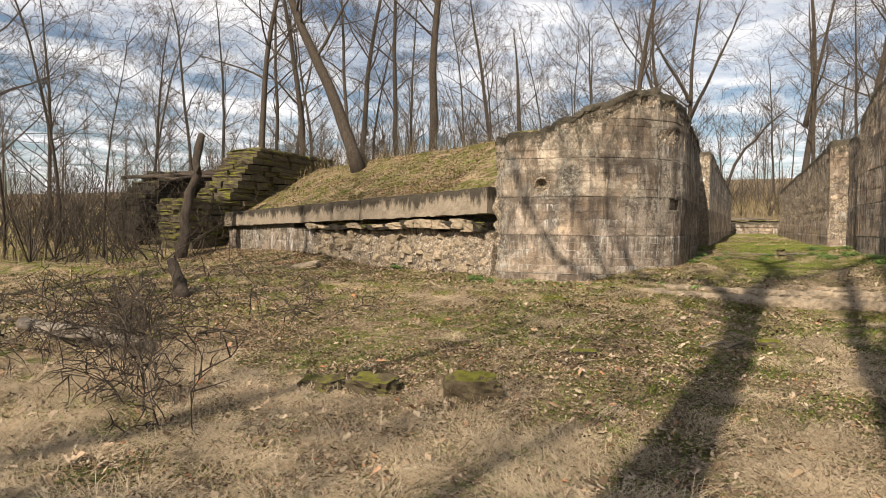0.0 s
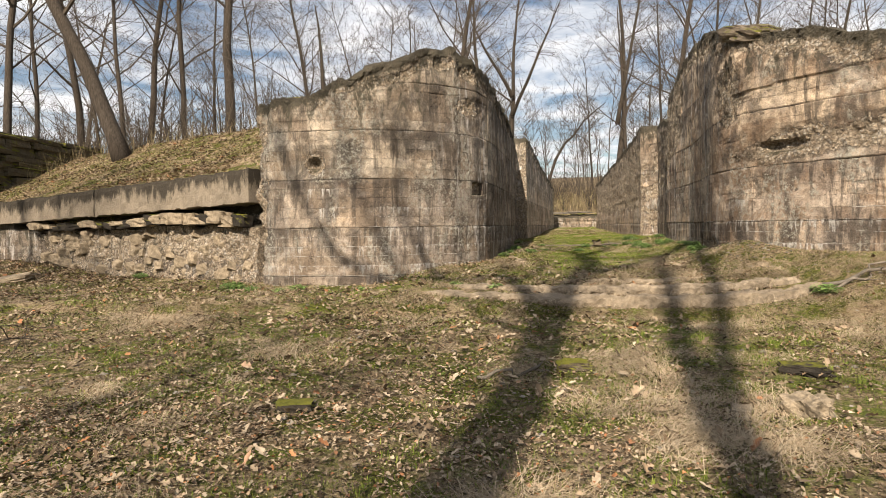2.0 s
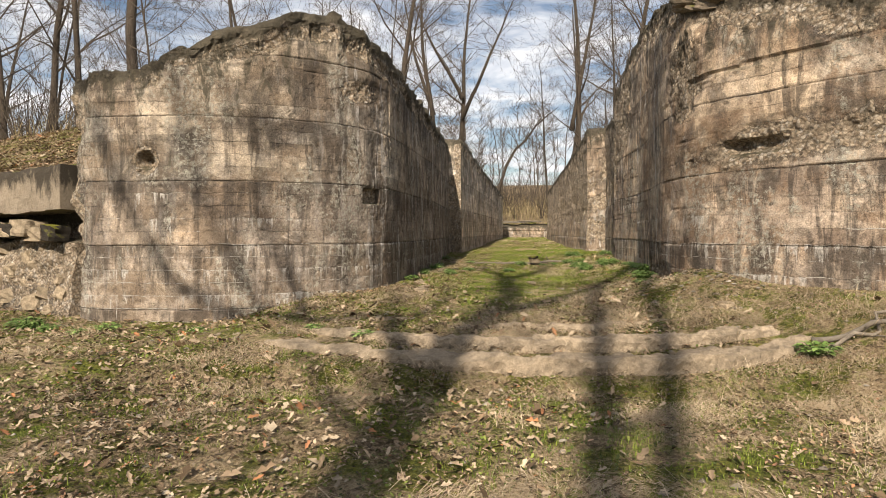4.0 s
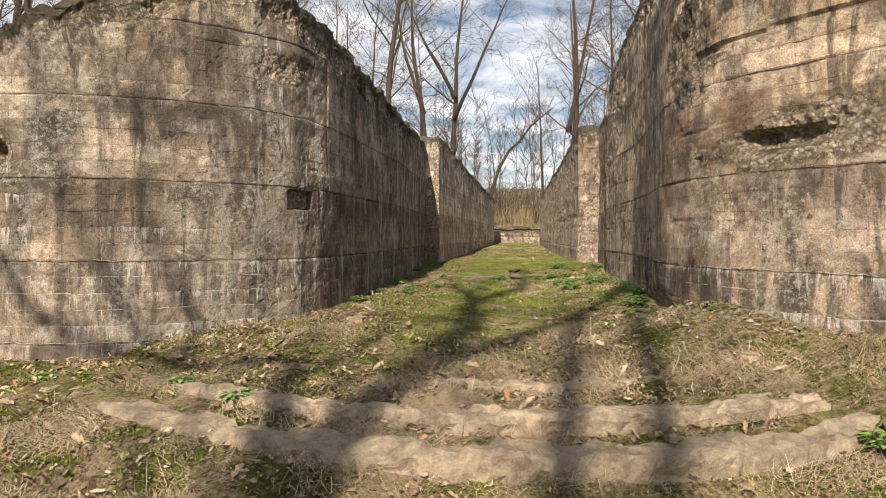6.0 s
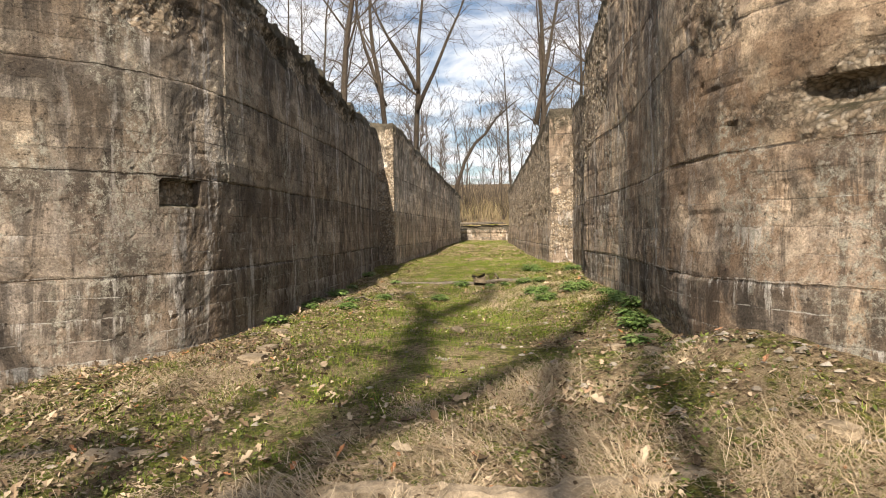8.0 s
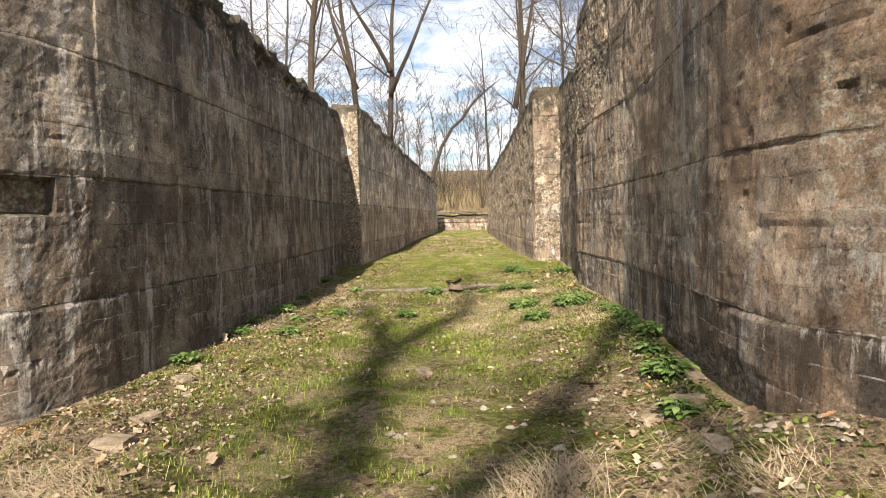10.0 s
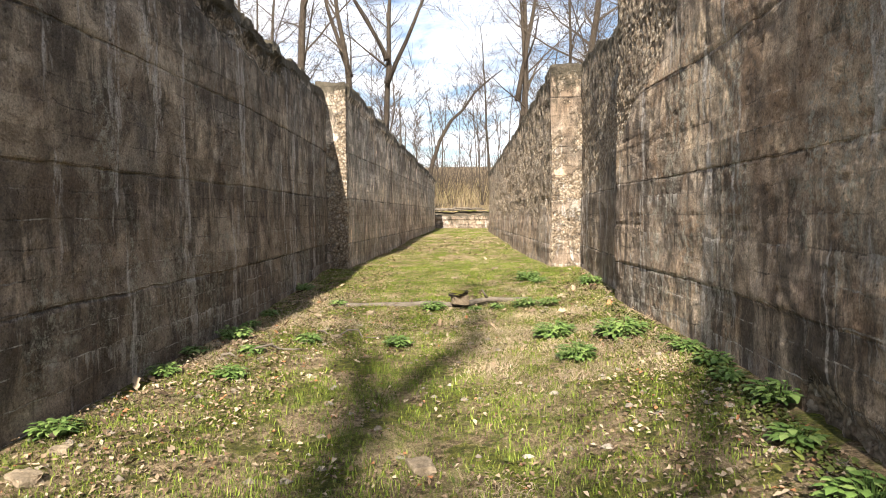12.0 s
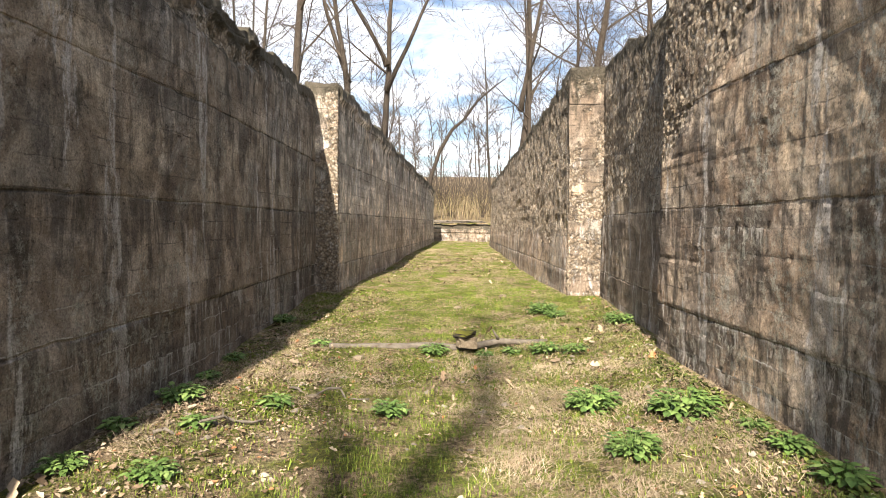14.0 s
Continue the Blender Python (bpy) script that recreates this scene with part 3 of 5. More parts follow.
concrete_wall("wall_right_gate", "recessed concrete gate bay with exposed rubble", RIGHT_GATE, -0.6, lambda x, y: interp(y, [(7.8, 4.0), (9.0, 3.9), (10.2, 4.15), (12.0, 4.25)]) + 0.05 * fbm(Vector((x, y * 2, 5))), 0.9, 0.06, 0, gate_shape, -1.0)
concrete_wall("wall_left_far", "pale concrete chamber wall, chamber light in its colour, with broken coping", LEFT_FAR, -0.6, far_left_top, 0.7, 0.09, 0, far_left_shape, 1.0, GREY_CONCRETE)
concrete_wall("wall_right_far", "rubble-faced concrete chamber wall sloping away", RIGHT_FAR, -0.6, far_right_top, 0.7, 0.09, 0, far_right_shape, -1.0, FAR_CONCRETE)

# ---- shared materials of the things ----


def beam_material():
    m, t, b, p = material("stained_cast_beam", 0.94)
    rise = t.n("Attribute")
    rise.attribute_name = "rise"
    col = t.mix(t.noise(p, 2.0, 7, 0.7), (0.40, 0.33, 0.245), (0.25, 0.21, 0.165))
    col = t.mix(0.8, col, t.ramp(t.noise(p, 40.0, 9, 0.8), (0.34, 0.6), (0.66, 1.3)), "MULTIPLY")
    stain = t.math("ADD", t.math("MULTIPLY", rise.outputs["Fac"], 0.42), t.noise(t.scaled(p, 3.0, 3.0, 0.9), 1.0, 9, 0.75, 0.4))
    col = t.mix(t.ramp(stain, (0.68, 0.0), (0.8, 0.95)), col, (0.05, 0.042, 0.032))
    up = t.n("SeparateXYZ", Vector=t.n("NewGeometry").outputs["Normal"]).outputs[2]
    col = t.mix(t.ramp(up, (0.5, 0.0), (0.8, 0.9)), col, t.mix(t.noise(p, 9.0, 5), (0.045, 0.042, 0.02), (0.14, 0.125, 0.05)))
    paint(t, b, col)
    bump(t, b, t.math("ADD", t.noise(p, 9.0, 8, 0.75), t.math("MULTIPLY", t.noise(p, 45.0, 6, 0.75), 0.4)), 1.0, 0.03)
    return m


BEAM = beam_material()
SILL = stone("worn_sill_concrete", (0.55, 0.44, 0.315), (0.31, 0.25, 0.18))
DRY = islands("dry_grass_straw", [(0.0, (0.42, 0.30, 0.175)), (0.4, (0.68, 0.53, 0.34)), (0.75, (0.84, 0.70, 0.50)), (1.0, (0.54, 0.40, 0.26))], 0.8, 0.45)
GREEN = islands("spring_grass", [(0.0, (0.09, 0.15, 0.012)), (0.5, (0.21, 0.30, 0.03)), (0.85, (0.33, 0.42, 0.055)), (1.0, (0.42, 0.42, 0.12))], 0.85, 0.45)
LITTER = islands("dead_leaves", [(0.0, (0.09, 0.06, 0.034)), (0.35, (0.26, 0.175, 0.105)), (0.6, (0.52, 0.39, 0.26)), (0.92, (0.66, 0.54, 0.39)), (0.97, (0.48, 0.20, 0.09)), (1.0, (0.58, 0.27, 0.12))], 0.75)
COVER = islands("creeping_cover", [(0.0, (0.06, 0.09, 0.015)), (0.6, (0.16, 0.22, 0.035)), (1.0, (0.30, 0.34, 0.08))], 0.7)
CHIPS = islands("stone_chips", [(0.0, (0.24, 0.20, 0.155)), (0.6, (0.40, 0.355, 0.29)), (1.0, (0.48, 0.43, 0.36))])
WEED = islands("weed_leaves", [(0.0, (0.07, 0.15, 0.03)), (0.6, (0.17, 0.30, 0.065)), (1.0, (0.31, 0.44, 0.13))], 0.6, 0.3)
SCRUB = islands("dry_scrub_stems", [(0.0, (0.24, 0.18, 0.11)), (0.6, (0.46, 0.36, 0.21)), (1.0, (0.36, 0.32, 0.15))])
ROTTEN = plain("grey_dead_wood", (0.13, 0.11, 0.09), (0.33, 0.285, 0.23), 7.0, 0.95, (1.5, 1.5, 1.5), 0.02)


def gz(x, y):
    return float(ground_height(np.array([x]), np.array([y]))[0])


# ---- swept bands: beams and sills ----
def band(name, mat, line, width, rough, parent=None, label="", step=0.05):
    """A heavy strip along points (x, y, top, height); its front is to the right of the line's way."""
    pts = [np.array(line[0], float)]
    for a, b in zip(line, line[1:]):
        a, b = np.array(a, float), np.array(b, float)
        n = max(1, int(np.linalg.norm((b - a)[:2]) / step))
        pts += [a + (b - a) * (k + 1) / n for k in range(n)]
    p = np.array(pts)
    for _ in range(6):
        p[1:-1] = 0.25 * p[:-2] + 0.5 * p[1:-1] + 0.25 * p[2:]
    tan = np.gradient(p[:, :2], axis=0)
    tan /= np.linalg.norm(tan, axis=1)[:, None]
    verts, rises, n = [], [], 0
    for (x, y, top, h), (tx, ty) in zip(p, tan):
        nx, ny = ty, -tx
        ring = [(0.0, -h)] + [(0.0, -h + h * k / 6) for k in range(1, 6)] + [(-0.02, -0.015)]
        ring += [(-width * k / 4, 0.0) for k in range(1, 5)] + [(-width, -h)]
        n = len(ring)
        for o, dz in ring:
            v = Vector((x + nx * o, y + ny * o, top + dz))
            rises.append(1 + dz / h)
            v.z += 0.5 * rough * noise.cell(v * 5.0) - 0.25 * rough
            k = rough * (0.4 * fbm(v * 2.2) + 0.55 * fbm(v * 11.0, 5))
            verts.append((v.x + nx * k, v.y + ny * k, v.z + 0.35 * rough * fbm(v * 3.1 + Vector((5, 5, 5))) + 0.35 * rough * fbm(v * 13.0, 4)))
    faces = []
    for i in range(len(p) - 1):
        a, b = i * n, (i + 1) * n
        faces += [(a + k, b + k, b + (k + 1) % n, a + (k + 1) % n) for k in range(n)]
    last = (len(p) - 1) * n
    faces += [tuple(range(n))[::-1], tuple(range(last, last + n))]
    ob = mesh_object(name, verts, faces, mat, parent, label=label)
    att = ob.data.attributes.new("rise", "FLOAT", "POINT")
    att.data.foreach_set("value", rises)
    return ob


def sills():
    front = band("sill", SILL, [(-3.95, -1.42, -0.33, 0.34), (-2.7, -2.08, -0.28, 0.36), (-1.7, -2.49, -0.28, 0.38), (-0.9, -2.69, -0.28, 0.38), (0, -2.74, -0.27, 0.38), (1, -2.64, -0.255, 0.38), (2, -2.44, -0.22, 0.38), (2.9, -2.12, -0.15, 0.38)], 0.28, 0.055)
    tagged(front, "worn tan concrete sill curving across the lock mouth", "sill")
    back = band("sill", SILL, [(-3.5, -1.08, -0.27, 0.3), (-2.2, -1.64, -0.2, 0.3), (-1.1, -2.08, -0.19, 0.3), (0, -2.18, -0.185, 0.3), (1.05, -2.06, -0.165, 0.3), (2.6, -1.72, -0.09, 0.3)], 0.2, 0.055)
    tagged(back, "worn tan concrete sill half sunk in dry grass", "sill")

    third = band("sill", SILL, [(-1.15, -1.38, -0.18, 0.25), (-0.3, -1.34, -0.165, 0.25), (0.45, -1.33, -0.16, 0.25), (1.6, -1.14, -0.12, 0.25)], 0.14, 0.05)
    tagged(third, "weathered concrete sill almost lost in dry grass", "sill")
    stub = band("sill", SILL, [(-3.05, -0.86, -0.2, 0.25), (-2.3, -0.88, -0.19, 0.25), (-1.55, -0.84, -0.17, 0.25)], 0.16, 0.05)
    tagged(stub, "short broken end of concrete sill by the wall", "sill")


sills()


def wing():
    """Low retaining wall with a cast cap beam, its face broken open under the beam."""

    def top(x, y):
        return interp(x, [(-20.0, 0.92), (-13, 1.1), (-7, 1.3)])

    def shape(x, y, z, c):
        off, broken = common(x, y, z), 0.0
        if x > -15.6:
            gap = interp(x, [(-15.6, 0.12), (-14.5, 0.26), (-9, 0.36), (-7, 0.5)])
            wob = 0.08 * fbm(Vector((x * 2, 3, 1)))
            broken = min(1.0, (x + 15.6) / 2.5) if z > 0.1 else 0.55
            lean = 0.16 * max(0.0, 0.75 - z) * min(1.0, (x + 15.6) / 4)
            off += lean - 0.05 + 0.10 * fbm(Vector((x * 1.6, y, z * 2.2)), 5) * broken + 0.07 * abs(fbm(Vector((x * 5, y * 5, z * 7)), 4)) * broken
            if c - z < gap + wob:
                off -= 0.4
        return off, broken

    face = concrete_wall("wall_wing", "low tan retaining wall, crumbling below its cap beam", WING, -0.9, top, 0.8, 0.07, 2, shape, 1.0)
    cap = new("cap_beam")
    tagged(cap, "long stained concrete cap beam, mossy on top", "beam")
    for a, b in ((0.0, 0.62), (0.624, 0.994)):
        line = []
        for k in range(9):
            f = a + (b - a) * k / 8
            x, y = -20.0 + 13.05 * f, 4.6 - 4.3 * f
            t = 1.44 + 0.56 * f
            line.append((x - 0.06, y - 0.19, t, 0.56 + 0.14 * f))
        band("segment", BEAM, line, 0.75, 0.035, cap)
    # loose slabs wedged in the gap
    rng = random.Random(5)
    for k in range(24):
        f = 0.42 + 0.57 * k / 24 + rng.uniform(-0.008, 0.008)
        x, y = -20.0 + 13.05 * f, 4.6 - 4.3 * f
        z = interp(x, [(-20.0, 0.92), (-13, 1.1), (-7, 1.3)])
        L = rng.uniform(0.28, 0.6) * (1.25 if k > 9 else 0.9)
        h = rng.uniform(0.1, 0.2) * (1.35 if k > 11 else 1)
        gap = interp(x, [(-15.6, 0.12), (-14.5, 0.26), (-9, 0.36), (-7, 0.5)])
        m = pose(x + 0.02, y - 0.06, z - gap + h / 2 - 0.04 + rng.uniform(0, 0.08), rng.uniform(-4, 4), rng.uniform(-5, 5), -18 + rng.uniform(-12, 12))
        ob = rock("loose_slab", rng.choice(ROCKS), (L, rng.uniform(0.25, 0.4), h), m, PALE_STONE if rng.random() < 0.7 else DARK_STONE)
        tagged(ob, "flat broken stone slab wedged under the cap beam", "stone", "slabs under the beam")
    # rubble standing out of the broken face
    for k in range(95):
        f = rng.uniform(0.44, 0.988)
        x, y = -20.0 + 13.05 * f, 4.6 - 4.3 * f
        z = rng.uniform(-0.35, 0.72)
        out = -0.11 + 0.14 * max(0.0, 0.75 - z)
        s_ = rng.uniform(0.12, 0.42)
        rock("stone", rng.choice(ROCKS), (s_, s_ * 0.7, s_ * rng.uniform(0.5, 0.8)), pose(x - 0.31 * out, y - 0.95 * out, z, rng.uniform(-20, 20), rng.uniform(-20, 20), rng.uniform(0, 90)), PALE_STONE, face)


def rock_mesh(seed, cuts=3, rough=0.13, flat=0.75):
    bm = bmesh.new()
    bmesh.ops.create_cube(bm, size=1.0)
    bmesh.ops.subdivide_edges(bm, edges=bm.edges[:], cuts=cuts, use_grid_fill=True)
    for v in bm.verts:
        d = v.co.normalized() * 0.56
        v.co = v.co * flat + d * (1 - flat)
        q = v.co * 2.0 + Vector((seed * 7.1, seed * 3.3, seed))
        v.co += v.co.normalized() * rough * (fbm(q) + 0.4 * fbm(q * 3))
    me = bpy.data.meshes.new("rock")
    bm.to_mesh(me)
    bm.free()
    return me


ROCKS = [rock_mesh(k) for k in range(6)]
BLOCKS = [rock_mesh(20 + k, 3, 0.085, 0.9) for k in range(6)]
BOULDERS = [rock_mesh(40 + k, 7, 0.2, 0.6) for k in range(3)]


ROCK_SETS = {}


def rock(name, me, size, m, mat, parent=None):
    key = me.name + "|" + mat.name
    if key not in ROCK_SETS:
        c = me.copy()
        c.materials.append(mat)
        ROCK_SETS[key] = c
    ob = new(name, ROCK_SETS[key])
    ob.matrix_world = m @ Matrix.Diagonal((*size, 1))
    if parent:
        ob.parent = parent
    return ob


wing()


# ---- stepped stone abutments ----
def abutment(label, x0, y0, way, levels, reach, rise_from, run, seed, mat, shelf=0.0):
    """Squared stone courses that step up along +y; way: +1 or -1, the side on which the second leaf stands."""
    rng = random.Random(seed)
    top = new("abutment")
    top.location = (x0, y0, -0.7)
    tagged(top, label, "abutment")
    z, k = -0.7, 0
    while k < levels:
        h = rng.uniform(0.19, 0.36)
        start = y0 + max(0, k - rise_from) * run + (shelf if k >= rise_from else 0.0)
        y = start
        while y < y0 + reach:
            length = rng.uniform(0.6, 1.6)
            for leaf in range(2):
                if leaf and y > start + 0.9:
                    continue
                m = pose(x0 + way * leaf * 0.85 + rng.uniform(-0.1, 0.1), y + length / 2 + (rng.uniform(-0.15, 0.1) if y == start else 0), z + h / 2, rng.uniform(-2, 2), rng.uniform(-3, 3), rng.uniform(-5, 5))
                ob = rock("stone_block", rng.choice(BLOCKS), (rng.uniform(0.82, 0.95), length * 0.985, h * 0.975), Matrix.Translation((-x0, -y0, 0.7)) @ m, mat, top)
            y += length
        z += h
        k += 1
    return top


abutment("stepped sandstone abutment of squared mossy blocks", -20.9, 3.0, -1, 20, 9.2, 11, 0.24, 3, MOSSY_STONE, 2.1)
abutment("ruined abutment of mossy stone blocks, shade in its dark colour", -25.6, 4.6, -1, 14, 7.0, 8, 0.38, 8, DARK_STONE)


# ---- low wall that closes the far end ----
def end_wall():
    def shape(x, y, z, c):
        off = 0.04 * fbm(Vector((x * 2, y, z * 2)))
        for lift in (1.0,):
            if abs(z - lift) < 0.04:
                off -= 0.06
        return off - (0.35 if z > 1.28 else 0.0), 0.35
    ob = concrete_wall("wall_end", "low pale masonry wall with a mossy ledge", [(-2.6, 36.4), (2.8, 36.4)], 0.2, lambda x, y: 1.5 + 0.08 * fbm(Vector((x, 2, 2))), 0.7, 0.08, 0, shape, 1.0, FAR_CONCRETE)
    rng = random.Random(4)
    for k in range(9):
        a = Vector((rng.uniform(-2.6, 2.2), 37.0 + rng.uniform(-0.3, 0.3), 1.62 + 0.05 * (k % 3)))
        b = a + Vector((rng.uniform(0.8, 1.9), rng.uniform(-0.3, 0.3), rng.uniform(-0.03, 0.08)))
        log("dead_branch", "grey dead branch lying on the far wall", a, b, 0.045, ROTTEN, k)


def tube(verts, faces, path, radii, sides):
    base = len(verts)
    up = Vector((0.13, 0.31, 0.94))
    for i, (p, r) in enumerate(zip(path, radii)):
        d = (path[min(i + 1, len(path) - 1)] - path[max(i - 1, 0)]).normalized()
        a = d.cross(up)
        a = a.normalized() if a.length > 0.05 else d.cross(Vector((1, 0, 0))).normalized()
        b = d.cross(a)
        for k in range(sides):
            t = 6.28318 * k / sides
            verts.append(p + (a * math.cos(t) + b * math.sin(t)) * r)
    for i in range(len(path) - 1):
        for k in range(sides):
            q, w2 = base + i * sides + k, base + i * sides + (k + 1) % sides
            faces.append((q, w2, w2 + sides, q + sides))
    faces.append(tuple(base + k for k in range(sides))[::-1])
    faces.append(tuple(base + (len(path) - 1) * sides + k for k in range(sides)))


def log(name, label, a, b, r, mat, seed, bend=0.05, group=""):
    rng = random.Random(seed)
    a, b = Vector(a), Vector(b)
    n, verts, faces = 9, [], []
    L = (b - a).length
    path = [a.lerp(b, k / n) + Vector([rng.uniform(-1, 1) * bend * L * math.sin(3.14 * k / n) for _ in range(3)]) * 0.5 for k in range(n + 1)]
    tube(verts, faces, path, [r * (1 - 0.35 * k / n) * rng.uniform(0.9, 1.1) for k in range(n + 1)], 8)
    for k in range(2):
        i = rng.randint(2, n - 2)
        tip = path[i] + Vector((rng.uniform(-1, 1), rng.uniform(-1, 1), rng.uniform(0, 0.6))) * L * 0.12
        tube(verts, faces, [path[i], tip], [r * 0.45, r * 0.2], 5)
    ob = mesh_object(name, verts, faces, mat, smooth=True)
    return tagged(ob, label, "branch" if r < 0.09 else "log", group)


end_wall()


# ---- loose stones ----
def stone_at(label, x, y, size, turn, kind, mat, sink=0.35, tip=(0, 0), group=""):
    z = gz(x, y) + size[2] * (0.5 - sink)
    return tagged(rock("stone", kind, size, pose(x, y, z, tip[0], tip[1], turn), mat), label, "stone", group)


stone_at("squared block thick with yellow-green moss", -3.6, -9.5, (0.5, 0.42, 0.34), 25, BOULDERS[0], MOSSY_ROCK)
stone_at("long low block under yellow-green moss", -4.6, -9.75, (0.46, 0.38, 0.24), 12, BOULDERS[1], MOSSY_ROCK)
stone_at("sunken mossy slab at ground level", -5.15, -9.85, (0.4, 0.36, 0.2), -8, BOULDERS[2], MOSSY_ROCK)
stone_at("pale angular fieldstone in the grass", 1.0, -6.55, (0.34, 0.26, 0.22), 40, BOULDERS[1], PALE_STONE)
stone_at("grey flat fieldstone among dead leaves", 1.38, -5.35, (0.4, 0.26, 0.14), -20, BOULDERS[2], DARK_STONE)
stone_at("small mossy stone in the turf", -0.75, -5.5, (0.3, 0.24, 0.13), 10, BOULDERS[0], MOSSY_STONE)
stone_at("small flat stone lying in turf", 0.5, -6.6, (0.24, 0.16, 0.08), 70, ROCKS[1], PALE_STONE)
stone_at("dark fieldstone lying in turf", -3.0, -7.0, (0.3, 0.22, 0.1), 15, ROCKS[2], DARK_STONE)
stone_at("pale flat slab tipped against the slope", -13.1, 0.45, (0.85, 0.5, 0.12), 20, BLOCKS[3], PALE_STONE, 0.1, (8, -10))
for k, (x, y, s) in enumerate([(-1.67, 1.14, 0.3), (0.91, -1.15, 0.2), (-1.7, 1.61, 0.26), (0.07, 2.89, 0.24), (-1.95, 2.68, 0.24), (-2.0, 3.05, 0.16), (0.5, 5.54, 0.12), (-0.93, 7.79, 0.2), (0.9, 12.1, 0.18), (0.12, 11.1, 0.16), (1.85, 1.45, 0.3), (1.55, 1.2, 0.2), (2.05, 1.9, 0.22), (-1.75, 2.3, 0.14), (-4.2, -2.2, 0.15), (-6.6, -2.15, 0.16), (-1.1, 6.4, 0.15), (1.7, 0.6, 0.22), (2.3, -0.9, 0.25)]):
    s = 0.72 * s
    stone_at("small pale stone bedded in grass", x, y, (s, s * 0.72, s * 0.42), 37 * k, ROCKS[k % 6], PALE_STONE, 0.3, (0, 0), "pale stones in the grass")
tagged(rock("capstone", BOULDERS[2], (0.95, 0.62, 0.3), pose(2.52, 0.5, 4.09, 0, 14, -55), RUBBLE), "broken slab of concrete lying on the wall crest", "stone")


def cairn():
    z = gz(0.24, 8.42)
    log("timber", "half-buried rotting timber lying across the grass", (-1.35, 8.28, gz(-1.3, 8.3) + 0.0), (1.2, 8.55, gz(1.1, 8.5) + 0.0), 0.05, ROTTEN, 31, 0.03)
    top = new("cairn")
    top.location = (0.24, 8.3, z)
    tagged(top, "little stack of two flat stones on the timber", "cairn")
    rock("stone", ROCKS[0], (0.22, 0.18, 0.13), pose(0, 0, 0.12, 0, 4, 20), PALE_STONE, top)
    rock("stone", ROCKS[3], (0.25, 0.19, 0.06), pose(-0.02, 0, 0.21, 0, -5, 60), DARK_STONE, top)


cairn()
log("dead_branch", "thin grey dead branch in the grass", (-1.65, -5.95, gz(-1.65, -5.95) + 0.03), (-0.75, -5.5, gz(-0.8, -5.5) + 0.05), 0.018, ROTTEN, 12, 0.2)
log("dead_branch", "bundle of thin dead branches in the grass", (2.75, -2.1, gz(2.75, -2.1) + 0.05), (4.0, -2.25, gz(4.0, -2.25) + 0.12), 0.03, ROTTEN, 14, 0.12)
log("dead_branch", "thin dead branch beside the wall", (2.8, -2.3, gz(2.8, -2.3) + 0.04), (3.9, -1.95, gz(3.9, -1.95) + 0.1), 0.02, ROTTEN, 15, 0.15)
log("dead_branch", "short dead stick on the turf", (-1.35, 6.6, gz(-1.35, 6.6) + 0.02), (-0.6, 6.35, gz(-0.6, 6.35) + 0.03), 0.012, ROTTEN, 16, 0.2)
log("dead_branch", "short dead stick on the turf", (-1.95, 5.3, gz(-1.95, 5.3) + 0.02), (-1.3, 5.65, gz(-1.3, 5.65) + 0.03), 0.014, ROTTEN, 17, 0.2)
log("snag", "broken dark dead trunk leaning by the abutment", (-19.3, 1.4, gz(-19.3, 1.4) - 0.1), (-19.75, 2.9, 4.35), 0.22, BARK, 21, 0.05)
log("stump", "broken forked stub standing in dead grass", (-12.1, -5.2, gz(-12.1, -5.2) - 0.05), (-12.9, -4.8, gz(-12.1, -5.2) + 0.75), 0.17, BARK, 22, 0.1)
log("fallen_log", "grey fallen log lying among brush", (-11.5, -9.0, gz(-11.5, -9) + 0.12), (-8.0, -9.55, gz(-8, -9.5) + 0.16), 0.12, ROTTEN, 23, 0.03)
for k in range(6):
    log("dead_branch", "dark dead pole lying over the ruin", (-27.5 + 0.4 * k, 5.6 + 0.3 * k, 3.1 + 0.05 * k), (-21.3 - 0.2 * k, 6.6 + 0.4 * k, 3.0 + 0.12 * k), 0.09, BARK, 50 + k, 0.04)


# ---- bare trees ----
def limb(verts, faces, p, d, length, r, level, rng, sides, segs, twist, gravity, keep):
    path, radii = [p.copy()], [r]
    for k in range(segs):
        d = (d + Vector([rng.gauss(0, twist) for _ in range(3)]) + Vector((0, 0, gravity))).normalized()
        p = p + d * length / segs
        path.append(p)
        radii.append(r * (1 - 0.82 * (k + 1) / segs))
    tube(verts, faces, path, radii, sides)
    if level == 0:
        return
    for k in range(keep[level]):
        f = rng.uniform(0.22, 0.97)
        i = min(int(f * segs), segs - 1)
        q = path[i].lerp(path[i + 1], f * segs - i)
        out = (path[i + 1] - path[i]).normalized()
        side = Vector([rng.gauss(0, 1) for _ in range(3)])
        side = (side - out * side.dot(out)).normalized()
        nd = (out * rng.uniform(0.75, 1.2) + side).normalized()
        limb(verts, faces, q, nd, length * rng.uniform(0.4, 0.62), max(0.008, radii[i] * 0.5), level - 1, rng, 3 if level < 3 else 4, 4 if level > 1 else 2, twist * 1.2, gravity * 0.8, keep)


